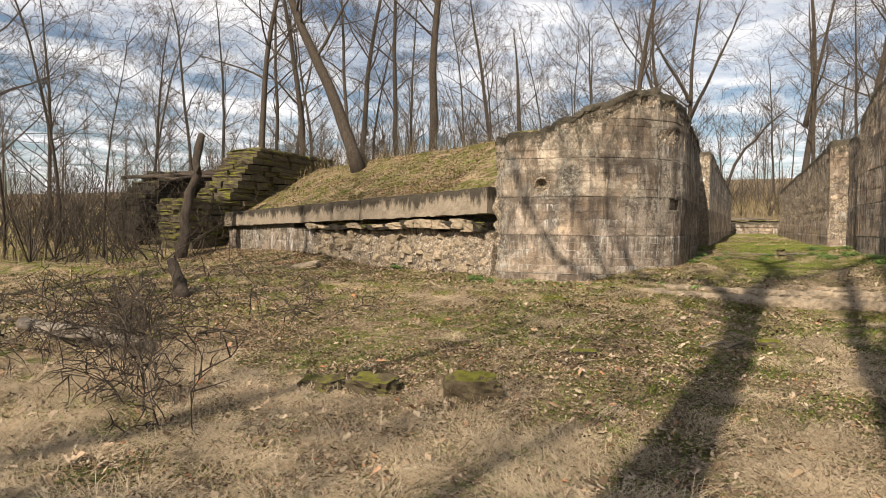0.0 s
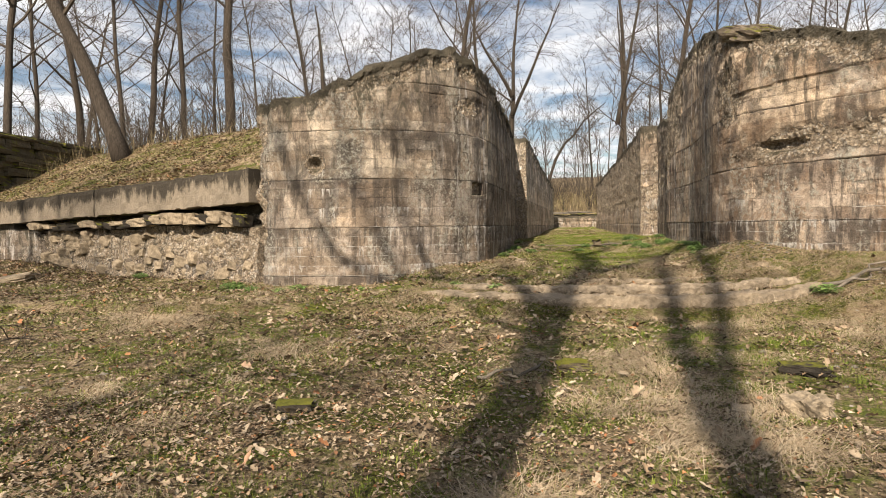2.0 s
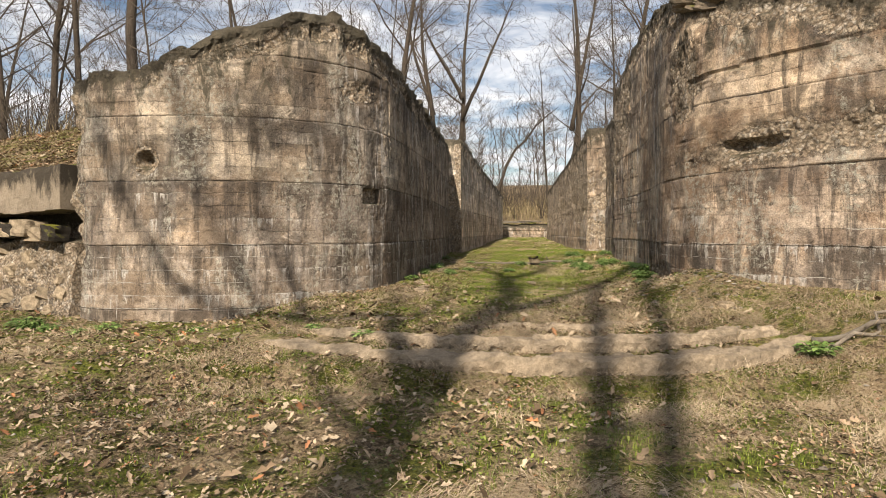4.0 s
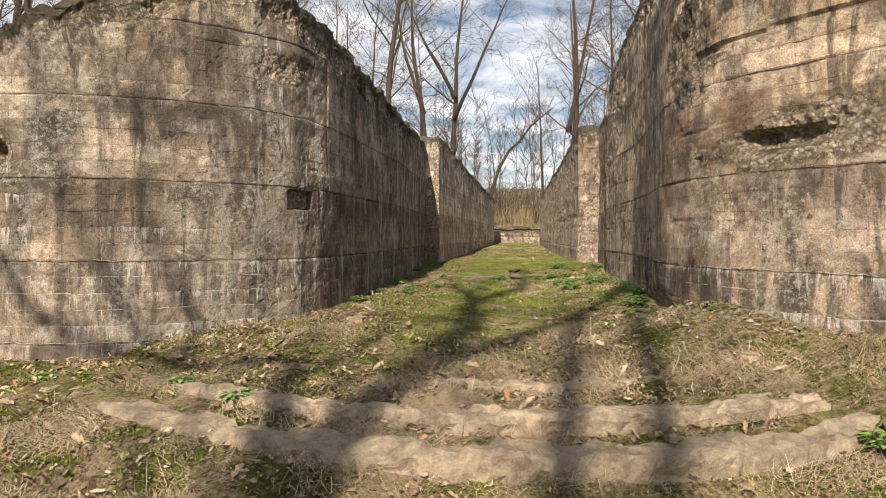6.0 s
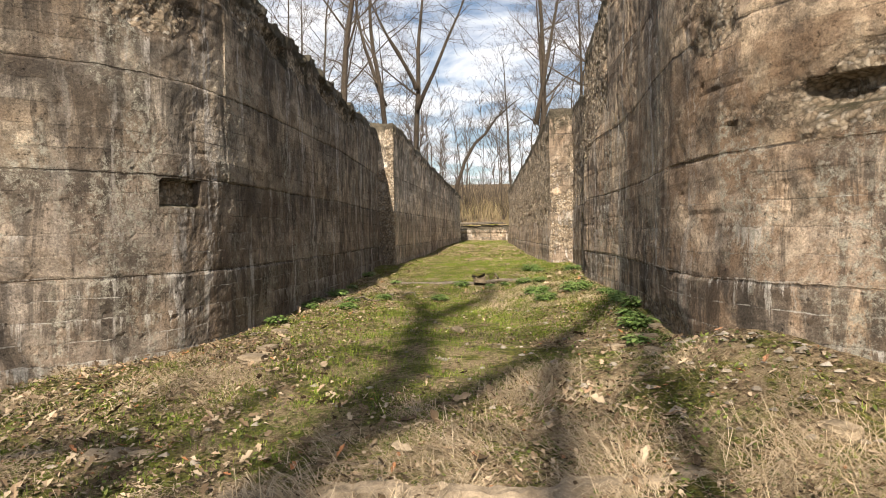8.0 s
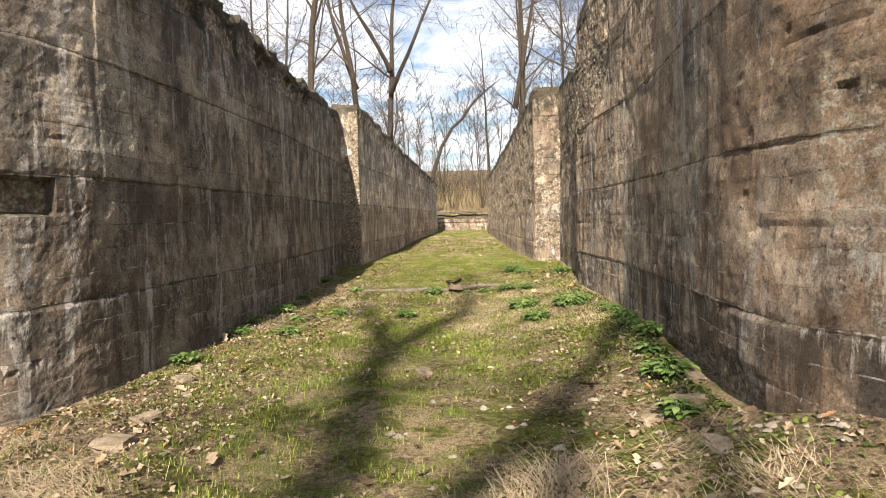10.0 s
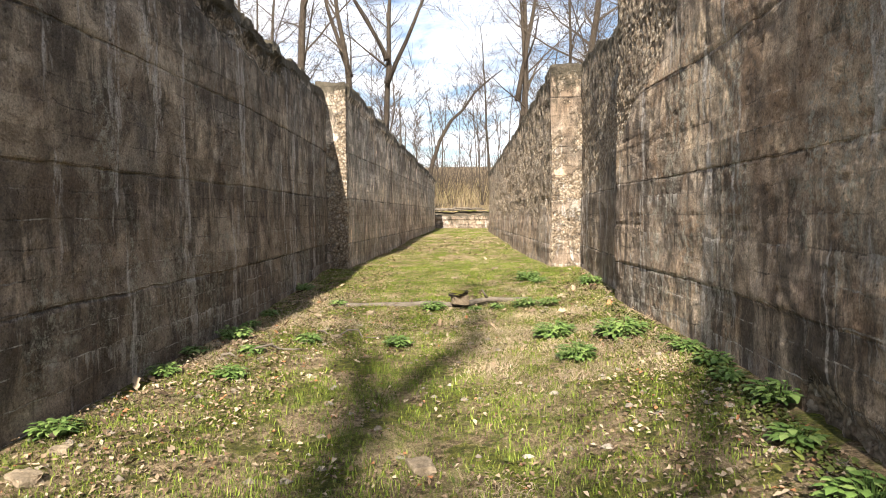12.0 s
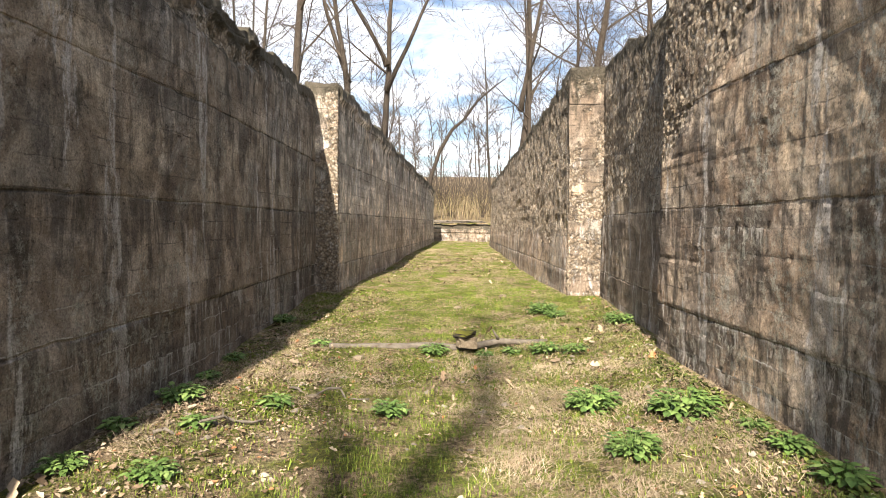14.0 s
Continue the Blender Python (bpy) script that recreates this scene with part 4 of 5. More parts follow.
def make_tree(seed, height, r, lean=(0, 0), fork=None, first=0.35, limbs=13, keep=(0, 3, 4, 4), spread=0.32, label="tall bare grey-barked woodland tree", wander=0.04):
    rng = random.Random(seed)
    top = new("tree")
    tagged(top, label, "tree")
    verts, faces, cv, cf = [], [], [], []
    stems = [(Vector((0, 0, 0)), Vector((lean[0], lean[1], 1)).normalized(), height, r)]
    if fork:
        stems[0] = (stems[0][0], stems[0][1], height, r)
        for fx, fy, at in fork:
            stems.append((stems[0][1] * height * at, Vector((fx, fy, 1)).normalized(), height * (1 - at) * 0.95, r * 0.62))
    for start, d, h, rad in stems:
        p, path, radii = start.copy(), [start.copy()], [rad * 1.28]
        for k in range(14):
            d = (d + Vector((rng.gauss(0, wander), rng.gauss(0, wander), 0.015))).normalized()
            p = p + d * h / 14
            path.append(p)
            radii.append(rad * (1 - 0.88 * (k + 1) / 14) ** 0.8)
        tube(verts, faces, path, radii, 9)
        for k in range(limbs):
            f = first + (0.98 - first) * (k + rng.random()) / limbs
            i = min(int(f * 14), 13)
            q = path[i].lerp(path[i + 1], f * 14 - i)
            a = rng.uniform(0, 6.28)
            nd = Vector((math.cos(a), math.sin(a), rng.uniform(0.55, 1.3))).normalized()
            limb(cv, cf, q, nd, h * spread * rng.uniform(0.6, 1.1) * (1.25 - 0.6 * f), max(0.02, radii[i] * rng.uniform(0.28, 0.5)), 3, rng, 5, 6, 0.11, 0.05, keep)
    mesh_object("trunk", verts, faces, BARK, top, True)
    mesh_object("crown", cv, cf, TWIG, top, False, "bare leafless branches and twigs")
    return top


def clearing_tree(label, place, seed, stems):
    """A big tree whose stems and main limbs run through given points: (thick end, thin end, points)."""
    rng = random.Random(seed)
    top = new("tree")
    tagged(top, label, "tree")
    top.location = (*place, gz(*place) - 0.1)
    verts, faces, cv, cf = [], [], [], []
    for r0, r1, points in stems:
        pts = [Vector(q) for q in points]
        path, radii, steps = [], [], 5 * (len(pts) - 1)
        for k in range(steps + 1):
            i, f = min(k // 5, len(pts) - 2), k / 5 - min(k // 5, len(pts) - 2)
            q = pts[i].lerp(pts[i + 1], f)
            path.append(q + Vector((rng.gauss(0, 0.02), rng.gauss(0, 0.02), 0)))
            radii.append((r0 + (r1 - r0) * k / steps) * rng.uniform(0.94, 1.07))
        tube(verts, faces, path, radii, 9)
        for k in range(7):
            i = rng.randint(steps // 2, steps - 1)
            if path[i].z > 11.5:
                a = rng.uniform(0, 6.28)
                limb(cv, cf, path[i], Vector((math.cos(a), math.sin(a), rng.uniform(0.6, 1.4))).normalized(), rng.uniform(1.8, 4.2), 0.32 * radii[i], 2, rng, 4, 6, 0.14, 0.05, (0, 3, 4))
    mesh_object("trunk", verts, faces, BARK, top, True)
    mesh_object("crown", cv, cf, TWIG, top, False, "bare leafless branches and twigs")
    return top


def put_tree(ob, x, y, turn=0.0, size=1.0):
    c = copy_thing(ob, pose(x, y, gz(x, y) - 0.1, 0, 0, turn))
    c.scale = (size, size, size)
    return c


def grove():
    kinds = [make_tree(60 + k, h, r, first=f, limbs=n, spread=s) for k, (h, r, f, n, s) in enumerate([(19, 0.2, 0.3, 16, 0.3), (15, 0.12, 0.2, 17, 0.36), (21, 0.26, 0.3, 16, 0.34), (12, 0.075, 0.12, 16, 0.4), (17, 0.15, 0.2, 17, 0.38), (8.5, 0.05, 0.08, 15, 0.45)])]
    for k, ob in enumerate(kinds):
        x, y = [(-25.2, 12.5), (-20.5, 14.3), (-16.4, 16.3), (-20.9, 17.5), (-18.2, 15.6), (-12.5, 11.5)][k]
        ob.location = (x, y, gz(x, y) - 0.1)
    lean = make_tree(81, 15, 0.3, (-0.36, 0.05), None, 0.35, 10, label="thick bare tree leaning hard over the bank")
    lean.location = (-16.0, 8.2, gz(-16.0, 8.2) - 0.2)
    snag = make_tree(82, 6.2, 0.13, (0.02, 0), None, 0.9, 1, (0, 1, 1, 1), 0.05, "broken dead pole of a tree")
    snag.location = (-10.6, 13.8, gz(-10.6, 13.8) - 0.1)
    y_tree = make_tree(83, 19, 0.26, (0.0, 0), [(0.42, 0.05, 0.42), (-0.3, 0.1, 0.5)], 0.42, 9, spread=0.36, label="tall bare forked tree with spreading limbs")
    y_tree.location = (-4.7, 41.0, gz(-4.7, 41.0) - 0.1)
    y_two = make_tree(84, 18, 0.25, (-0.03, 0), [(-0.4, 0.0, 0.45)], 0.45, 8, spread=0.34, label="tall bare tree with two rising stems")
    y_two.location = (-6.3, 38.0, gz(-6.3, 38.0) - 0.1)
    tall = make_tree(85, 24, 0.3, (0.02, 0), [(0.1, 0.0, 0.3)], 0.3, 13, spread=0.24, label="very tall slender bare tree")
    tall.location = (4.0, 46.0, gz(4.0, 46.0) - 0.1)
    bent = new("bent_sapling")
    tagged(bent, "crooked bare sapling arching over the chamber", "tree")
    v, f = [], []
    rng = random.Random(9)
    path = [Vector((-2.1, 37.6, 1.6)), Vector((-1.7, 37.8, 4.2)), Vector((-1.2, 38, 5.8)), Vector((-0.5, 38, 7.0)), Vector((0.2, 38, 7.6)), Vector((0.9, 38, 8.6)), Vector((1.8, 38, 9.4)), Vector((2.6, 38, 10.0))]
    tube(v, f, path, [0.14, 0.125, 0.115, 0.10, 0.085, 0.065, 0.045, 0.02], 7)
    mesh_object("trunk", v, f, BARK, bent, True)
    v, f = [], []
    for k in range(9):
        q = path[2 + k % 5].lerp(path[3 + k % 5], rng.random())
        limb(v, f, q, Vector((rng.uniform(-0.6, 0.8), rng.uniform(-0.5, 0.5), 1)), rng.uniform(1.0, 2.4), 0.03, 2, rng, 4, 4, 0.12, 0.05, (0, 3, 4))
    mesh_object("crown", v, f, TWIG, bent, False, "thin bare twigs")
    spots = [(-23.5, 20, 0), (-28, 17, 4), (-31, 24, 2), (-14.0, 21, 5), (-12.2, 24, 3), (-22.5, 26, 4), (-9.5, 20.5, 5), (-7.7, 28.7, 0), (-8.6, 33, 3), (-10.5, 31, 1), (-12, 38, 4), (-15.5, 30, 3), (-19, 34, 1), (-26, 33, 1), (-34, 30, 0), (-36, 18, 1), (-40, 25, 4),
             (5.2, 45.5, 0), (5.6, 33, 4), (6.8, 30, 3), (7.5, 38, 2), (9.5, 34, 4), (8.2, 24, 5), (11, 28, 1), (12.5, 40, 0), (15, 31, 4), (18, 38, 2), (14, 22, 3), (19, 26, 1), (23, 34, 0), (27, 28, 4), (10.5, 17, 5), (16, 15, 3), (22, 18, 1), (2.6, 58, 1), (-2.4, 62, 3), (-9, 52, 1), (8, 56, 1), (13, 60, 4), (-16, 48, 4), (-24, 46, 2), (-44, 40, 2), (20, 52, 0), (-30, 9.5, 3), (-33, 12, 1), (-38, 9, 4), (-27.5, 2.5, 3), (-24.5, -1.5, 5), (-29.5, -2, 1), (-33, 3, 4), (-22.5, 0.8, 5), (-36, -4, 2), (-26, -5.5, 3), (6.3, 21, 3), (-6.6, 22, 3)]
    for x, y, k in spots:
        put_tree(kinds[k], x, y, rng.uniform(0, 360), rng.uniform(0.82, 1.12))
    # trees behind the path, whose shadows fall over the grass
    clearing_tree("tall bare tree standing in the clearing", (-2.66, -18.6), 61, [
        (0.30, 0.24, [(0.1, 0, 0), (0.06, 0, 7.5), (0.03, 0, 9.1), (0, 0, 10.8), (-0.07, 0, 12.4)]),
        (0.19, 0.11, [(-0.07, 0, 12.4), (-0.47, 0.2, 13.5), (-0.89, 0.4, 14.3), (-1.12, 0.6, 14.8)]),
        (0.25, 0.17, [(-0.07, 0, 12.4), (-0.07, 0, 14.1), (0.11, 0, 15.3), (0.18, 0, 16.7), (-0.02, 0, 17.6), (-0.17, 0, 18.3), (-0.32, 0, 19.1)]),
        (0.15, 0.05, [(-0.32, 0, 19.1), (-0.61, -0.2, 20.1), (-1.19, -0.4, 21.4), (-1.64, -0.6, 23.0)]),
        (0.17, 0.05, [(-0.28, 0, 18.9), (0.05, 0.2, 20.0), (0.29, 0.4, 20.6), (0.01, 0.6, 22.5), (-0.06, 0.8, 24.0)]),
        (0.11, 0.05, [(-1.12, 0.6, 14.8), (-2.2, 0.5, 14.6), (-3.2, 0.3, 15.3), (-4.65, 0, 16.1), (-5.3, 0, 17.2), (-5.75, 0, 18.2), (-6.4, 0, 20.0)]),
        (0.09, 0.04, [(-2.2, 0.5, 14.6), (-3.1, 0.2, 16.4), (-3.45, 0, 17.3), (-3.6, 0, 19.2)]),
        (0.07, 0.03, [(-3.2, 0.3, 15.3), (-4.1, 0.2, 17.0), (-4.5, 0, 18.6), (-5.0, 0, 20.4)]),
        (0.19, 0.05, [(0.11, 0, 15.3), (0.82, 0.2, 15.9), (1.19, 0.4, 16.6), (1.91, 0.6, 18.0), (2.31, 0.8, 19.0)])])
    clearing_tree("bare twin-stemmed tree standing in the clearing", (-1.5, -19.8), 62, [
        (0.23, 0.12, [(0.55, 0, 0), (0.44, 0, 7.5), (0.37, 0, 8.6), (0.31, 0, 10.3), (0.2, 0, 12.3), (0.17, 0, 14.0), (0.18, 0, 15.9), (0.11, 0, 17.1)]),
        (0.13, 0.06, [(0.11, 0, 17.1), (0.23, 0, 18.5), (0.57, 0, 19.7), (1.04, 0, 21.3), (1.3, 0, 23.0)]),
        (0.14, 0.09, [(0.34, 0, 10.1), (0.47, 0.1, 11.1), (0.6, 0.2, 12.2), (0.83, 0.3, 13.8), (0.94, 0.4, 15.6), (0.87, 0.5, 16.7), (1.05, 0.6, 18.4), (1.1, 0.7, 20.5)])])
    # further unseen trees, added to throw crown shade on grass and left wall
    for x, y, k in [ (-13.5, -16.5, 4), (-12.5, -20.5, 4), (-7.9, -23, 0), (-5.2, -24.5, 1), (12.5, -22, 4), (17, -13, 1), (-18, -13, 0), (-17, -22, 2), (2.2, -38, 4), (-10, -33, 0), (20, -24, 2), (-24, -18, 1)]:
        put_tree(kinds[k], x, y, rng.uniform(0, 360), rng.uniform(0.85, 1.1))


grove()


def far_woods():
    rng = random.Random(77)
    v, f = [], []
    n = 0
    while n < 320:
        x, y = rng.uniform(-110, 110), rng.uniform(52, 125)
        if n % 4 == 0:
            x, y = rng.choice([rng.uniform(-95, -38), rng.uniform(30, 90)]), rng.uniform(-10, 60)
        h, r = rng.uniform(7, 17), rng.uniform(0.04, 0.13)
        base = Vector((x, y, gz(x, y) - 0.2))
        d = Vector((rng.gauss(0, 0.05), rng.gauss(0, 0.05), 1))
        path = [base + d * h * k / 4 + Vector((rng.gauss(0, 0.1), 0, 0)) * k for k in range(5)]
        tube(v, f, path, [r, r * 0.8, r * 0.6, r * 0.35, 0.02], 4)
        for k in range(16):
            q = path[1].lerp(path[4], (k + rng.random()) / 16)
            a = rng.uniform(0, 6.28)
            tip = q + Vector((math.cos(a), math.sin(a), rng.uniform(0.7, 1.6))) * h * rng.uniform(0.07, 0.17)
            mid = q.lerp(tip, 0.5) + Vector((0, 0, -0.12))
            tube(v, f, [q, mid, tip], [0.04, 0.028, 0.01], 3)
            for j in range(5):
                t2 = q.lerp(tip, rng.random()) + Vector((rng.gauss(0, 1), rng.gauss(0, 1), rng.uniform(0.2, 1.5))) * 0.8
                tube(v, f, [q.lerp(tip, 0.3), t2], [0.018, 0.006], 3)
        n += 1
    for k in range(480):
        x, y = rng.uniform(-15, 17), rng.uniform(38.5, 60)
        if k % 3 == 0:
            x, y = rng.uniform(-42, -22.5), rng.uniform(-7, 24)
        elif k % 3 == 1:
            x, y = rng.uniform(-25, -7), rng.uniform(13, 32)
        root = Vector((x, y, gz(x, y) - 0.1))
        for j in range(9):
            h = rng.uniform(1.2, 4.2)
            tip = root + Vector((rng.gauss(0, 0.28) * h, rng.gauss(0, 0.28) * h, h))
            mid = root.lerp(tip, 0.55) + Vector((rng.gauss(0, 0.12), rng.gauss(0, 0.12), 0))
            tube(v, f, [root, mid, tip], [0.022, 0.016, 0.005], 3)
            for i in range(4):
                q = root.lerp(tip, rng.uniform(0.35, 0.95))
                tube(v, f, [q, q + Vector((rng.gauss(0, 1), rng.gauss(0, 1), rng.uniform(0.4, 1.6))) * 0.45], [0.009, 0.004], 3)
    tagged(mesh_object("far_woods", v, f, TWIG), "leafless grey-brown woods on the far slope", "woods", kind="stuff")


far_woods()


# ---- ground cover ----
def ribbons(name, label, category, mat, roots, ways, lengths, widths, lift, seg=2):
    """Many bent blades as narrow strips: lift is the rise at the middle and at the tip, as a share of the length."""
    n = len(roots)
    flat = np.stack([ways[:, 0], ways[:, 1], 0 * ways[:, 0]], 1)
    side = np.stack([-ways[:, 1], ways[:, 0], 0 * ways[:, 0]], 1) * widths[:, None]
    up = np.array([0, 0, 1.0])
    mid = roots + flat * (lengths * lift[:, 2])[:, None] + up * (lengths * lift[:, 0])[:, None]
    tip = roots + flat * (lengths * lift[:, 3])[:, None] + up * (lengths * lift[:, 1])[:, None]
    verts = np.stack([roots - side, roots + side, mid - side * 0.8, mid + side * 0.8, tip], 1).reshape(-1, 3)
    b = np.arange(n)[:, None] * 5
    tris = np.concatenate([b + np.array([0, 1, 3]), b + np.array([0, 3, 2]), b + np.array([2, 3, 4])], 1).reshape(-1, 3)
    me = bpy.data.meshes.new(name)
    me.vertices.add(len(verts))
    me.vertices.foreach_set("co", verts.ravel())
    me.loops.add(tris.size)
    me.loops.foreach_set("vertex_index", tris.ravel())
    me.polygons.add(len(tris))
    me.polygons.foreach_set("loop_start", np.arange(0, tris.size, 3))
    me.update(calc_edges=True)
    me.materials.append(mat)
    return tagged(new(name, me), label, category, kind="stuff")


def keep_on_ground(x, y):
    """Drops places on or past the walls and on the sills."""
    d, inside = to_edges(x, y, LOW)
    ok = inside & (d > 0.06)
    s1, _ = to_edges(x, y, [(-3.95, -1.27), (-2.7, -1.92), (-0.9, -2.5), (0, -2.56), (1, -2.46), (2.9, -1.97)], False)
    s2, _ = to_edges(x, y, [(-3.5, -0.97), (-2.2, -1.52), (-1.1, -1.95), (0, -2.05), (1.05, -1.92), (2.6, -1.6)], False)
    ragged = 0.07 * waves(x * 4, y * 4, 71)
    return ok & (s1 > 0.15 + 1.3 * ragged) & (s2 > 0.1 + 1.3 * ragged)


def scatter(rng, n, x0, x1, y0, y1):
    return rng.uniform(x0, x1, n), rng.uniform(y0, y1, n)


def green_spots(x, y):
    """Where fresh grass has come through the litter."""
    out = 0 * x
    for gx, gy, r in ((-0.6, 10.2, 1.5), (-0.5, 6.4, 0.8), (-0.3, 4.6, 0.7), (0.2, 13.8, 2.0), (-0.8, -3.6, 0.9), (0.9, -4.3, 0.8), (-3.2, -4.8, 0.8), (-0.4, -6.2, 0.7), (-3.6, -0.9, 0.8), (0.3, 1.2, 0.8), (2.2, -6.5, 0.9)):
        out = out + np.exp(-((x - gx) ** 2 + (y - gy) ** 2) / r ** 2)
    return out


def cover():
    rng = np.random.RandomState(11)
    zones = [(-9, 5.5, -14.2, 2.2, 1.0), (-2.6, 2.7, 2.2, 13, 1.0), (-2.3, 2.2, 13, 34, 0.35), (-20, -9, -10, 4, 0.45), (5.5, 9, -12, -4, 0.3)]
    # dry straw: combed tufts
    cx, cy = [], []
    for x0, x1, y0, y1, dens in zones:
        m = int((x1 - x0) * (y1 - y0) * np.where(y1 < 3, 14, 8.5) * dens)
        a, b = scatter(rng, m, x0, x1, y0, y1)
        cx.append(a), cy.append(b)
    cx, cy = np.concatenate(cx), np.concatenate(cy)
    dryness = waves(cx * 0.9, cy * 0.9, 21) + 0.8 * waves(cx * 2.3, cy * 2.3, 22)
    inlock = cy > 0.8
    ok = dryness - 0.9 * green_spots(cx, cy) + np.where(inlock, np.where((cx > 0.4) & (cy < 7.2), 0.1, np.where((cy > 6.9) & (cy < 8.2), 0.15, -0.8)), np.where(cx < -2.6, -0.02, 0.28)) + 0.3 * rng.randn(len(cx)) > 0.12
    cx, cy = cx[ok], cy[ok]
    per = 185
    comb = rng.uniform(0, 6.28, len(cx))
    big = rng.uniform(0.6, 1.35, len(cx))
    ox, oy = rng.randn(len(cx) * per) * 0.13 * np.repeat(big, per), rng.randn(len(cx) * per) * 0.13 * np.repeat(big, per)
    hump = 0.055 * np.repeat(big * rng.uniform(0.2, 1.3, len(cx)), per) * np.exp(-(ox ** 2 + oy ** 2) / 0.03)
    x, y = np.repeat(cx, per) + ox, np.repeat(cy, per) + oy
    a = np.repeat(comb, per) + rng.randn(len(x)) * 0.7
    L = rng.uniform(0.10, 0.36, len(x)) * np.repeat(big, per)
    L = L * np.where(y > 1.5, 0.5, 1.0)
    ok = keep_on_ground(x, y)
    x, y, a, L, hump = x[ok], y[ok], a[ok], L[ok], hump[ok]
    n = len(x)
    z = ground_height(x, y) - 0.002 + hump * rng.rand(n)
    lay = np.where(rng.rand(n) < 0.05, 1.8, 0.8)
    lift = np.stack([rng.uniform(0.06, 0.32, n) * lay, rng.uniform(-0.04, 0.2, n) * lay, rng.uniform(0.4, 0.55, n), rng.uniform(0.8, 1.0, n)], 1)
    ribbons("dry_grass", "matted tufts of straw-coloured dead grass", "grass", DRY, np.stack([x, y, z], 1), np.stack([np.cos(a), np.sin(a)], 1), L, rng.uniform(0.0009, 0.0022, n), lift)
    # fresh green grass in patches
    cx, cy = [], []
    for x0, x1, y0, y1, dens in zones:
        m = int((x1 - x0) * (y1 - y0) * 24 * dens * (2.2 if y0 > 2 else 1))
        p, q = scatter(rng, m, x0, x1, y0, y1)
        cx.append(p), cy.append(q)
    cx, cy = np.concatenate(cx), np.concatenate(cy)
    wet = waves(cx * 1.1, cy * 1.1, 31) + 0.7 * waves(cx * 2.7, cy * 2.7, 32)
    mid = np.where(cy > 2, 0.75 - 0.35 * np.clip(np.abs(cx + 0.3) - 1.0, 0, 2) + np.clip((cy - 8) / 6, 0, 0.6), 0.42 - 0.3 * np.clip(-cx - 4, 0, 1))
    mid = mid + 1.3 * green_spots(cx, cy)
    ok = wet + mid + 0.22 * rng.randn(len(cx)) > 0.25
    cx, cy = cx[ok], cy[ok]
    per = 36
    x = np.repeat(cx, per) + rng.randn(len(cx) * per) * 0.085
    y = np.repeat(cy, per) + rng.randn(len(cx) * per) * 0.085
    ok = keep_on_ground(x, y)
    x, y = x[ok], y[ok]
    n = len(x)
    z = ground_height(x, y) - 0.004
    a = rng.uniform(0, 6.28, n)
    lift = np.stack([rng.uniform(0.35, 0.6, n), rng.uniform(0.55, 0.95, n), rng.uniform(0.1, 0.3, n), rng.uniform(0.3, 0.75, n)], 1)
    ribbons("green_grass", "short fresh green spring grass in patches", "grass", GREEN, np.stack([x, y, z], 1), np.stack([np.cos(a), np.sin(a)], 1), rng.uniform(0.02, 0.065, n), rng.uniform(0.0015, 0.003, n), lift)
    # dead leaves
    px, py = [], []
    for x0, x1, y0, y1, dens in zones + [(-20, -7, 2, 12, 0.6)]:
        m = int((x1 - x0) * (y1 - y0) * np.where(y1 < 3, 150, 110) * dens)
        p, q = scatter(rng, m, x0, x1, y0, y1)
        px.append(p), py.append(q)
    x, y = np.concatenate(px), np.concatenate(py)
    more = waves(x * 0.8, y * 0.8, 41) + np.where(x < -2.8, 0.55, -0.1) + np.where((y > 1) & (x < -1.2), 0.8, np.where(y > 1, -0.4, 0.0)) + 0.7 * rng.randn(len(x))
    bank = (x < -7) & (y > 1)
    ok = (keep_on_ground(x, y) & (more > 0.25)) | bank
    x, y = x[ok], y[ok]
    n = len(x)
    s = rng.uniform(0.012, 0.032, n) * np.where(rng.rand(n) < 0.1, 1.7, 1)
    a, t1, t2 = rng.uniform(0, 6.28, n), rng.randn(n) * 0.4, rng.randn(n) * 0.4
    z = ground_height(x, y) + rng.uniform(0.008, 0.05, n)
    ex = np.stack([np.cos(a), np.sin(a), t1], 1) * s[:, None]
    ey = np.stack([-np.sin(a), np.cos(a), t2], 1) * s[:, None] * 0.7
    c = np.stack([x, y, z], 1)
    up = np.array([0, 0, 1.0]) * (s * rng.uniform(0.1, 0.6, n))[:, None]
    ring = [-1.25 * ex, -0.5 * ex + ey * 0.9, -0.05 * ex + 0.45 * ey, 0.45 * ex + ey, 1.3 * ex + 0.1 * ey, 0.4 * ex - ey, -0.05 * ex - 0.5 * ey, -0.6 * ex - 0.85 * ey]
    verts = np.stack([c] + [c + r + up * (1 if k % 2 else 0.4) for k, r in enumerate(ring)], 1).reshape(-1, 3)
    b = np.arange(n)[:, None] * 9
    tris = np.concatenate([b + np.array([0, k + 1, (k + 1) % 8 + 1]) for k in range(8)], 1).reshape(-1, 3)
    me = bpy.data.meshes.new("dead_leaves")
    me.from_pydata(verts.tolist(), [], tris.tolist())
    me.materials.append(LITTER)
    tagged(new("dead_leaves", me), "curled brown and tan dead leaves on the ground", "leaves", kind="stuff")
    # bed of small folded leaf scraps
    px, py = [], []
    for x0, x1, y0, y1, m in [(-9, 5.5, -14, -7, 110000), (-9, -3, -14, -7, 45000), (-9, 5.5, -7, 2, 105000), (-2.6, 2.6, 2, 13, 36000), (-20, -9, -10, 4, 40000), (-20, -7, 0.5, 12, 34000), (-2.2, 2.1, 13, 34, 9000)]:
        p, q = scatter(rng, m, x0, x1, y0, y1)
        px.append(p), py.append(q)
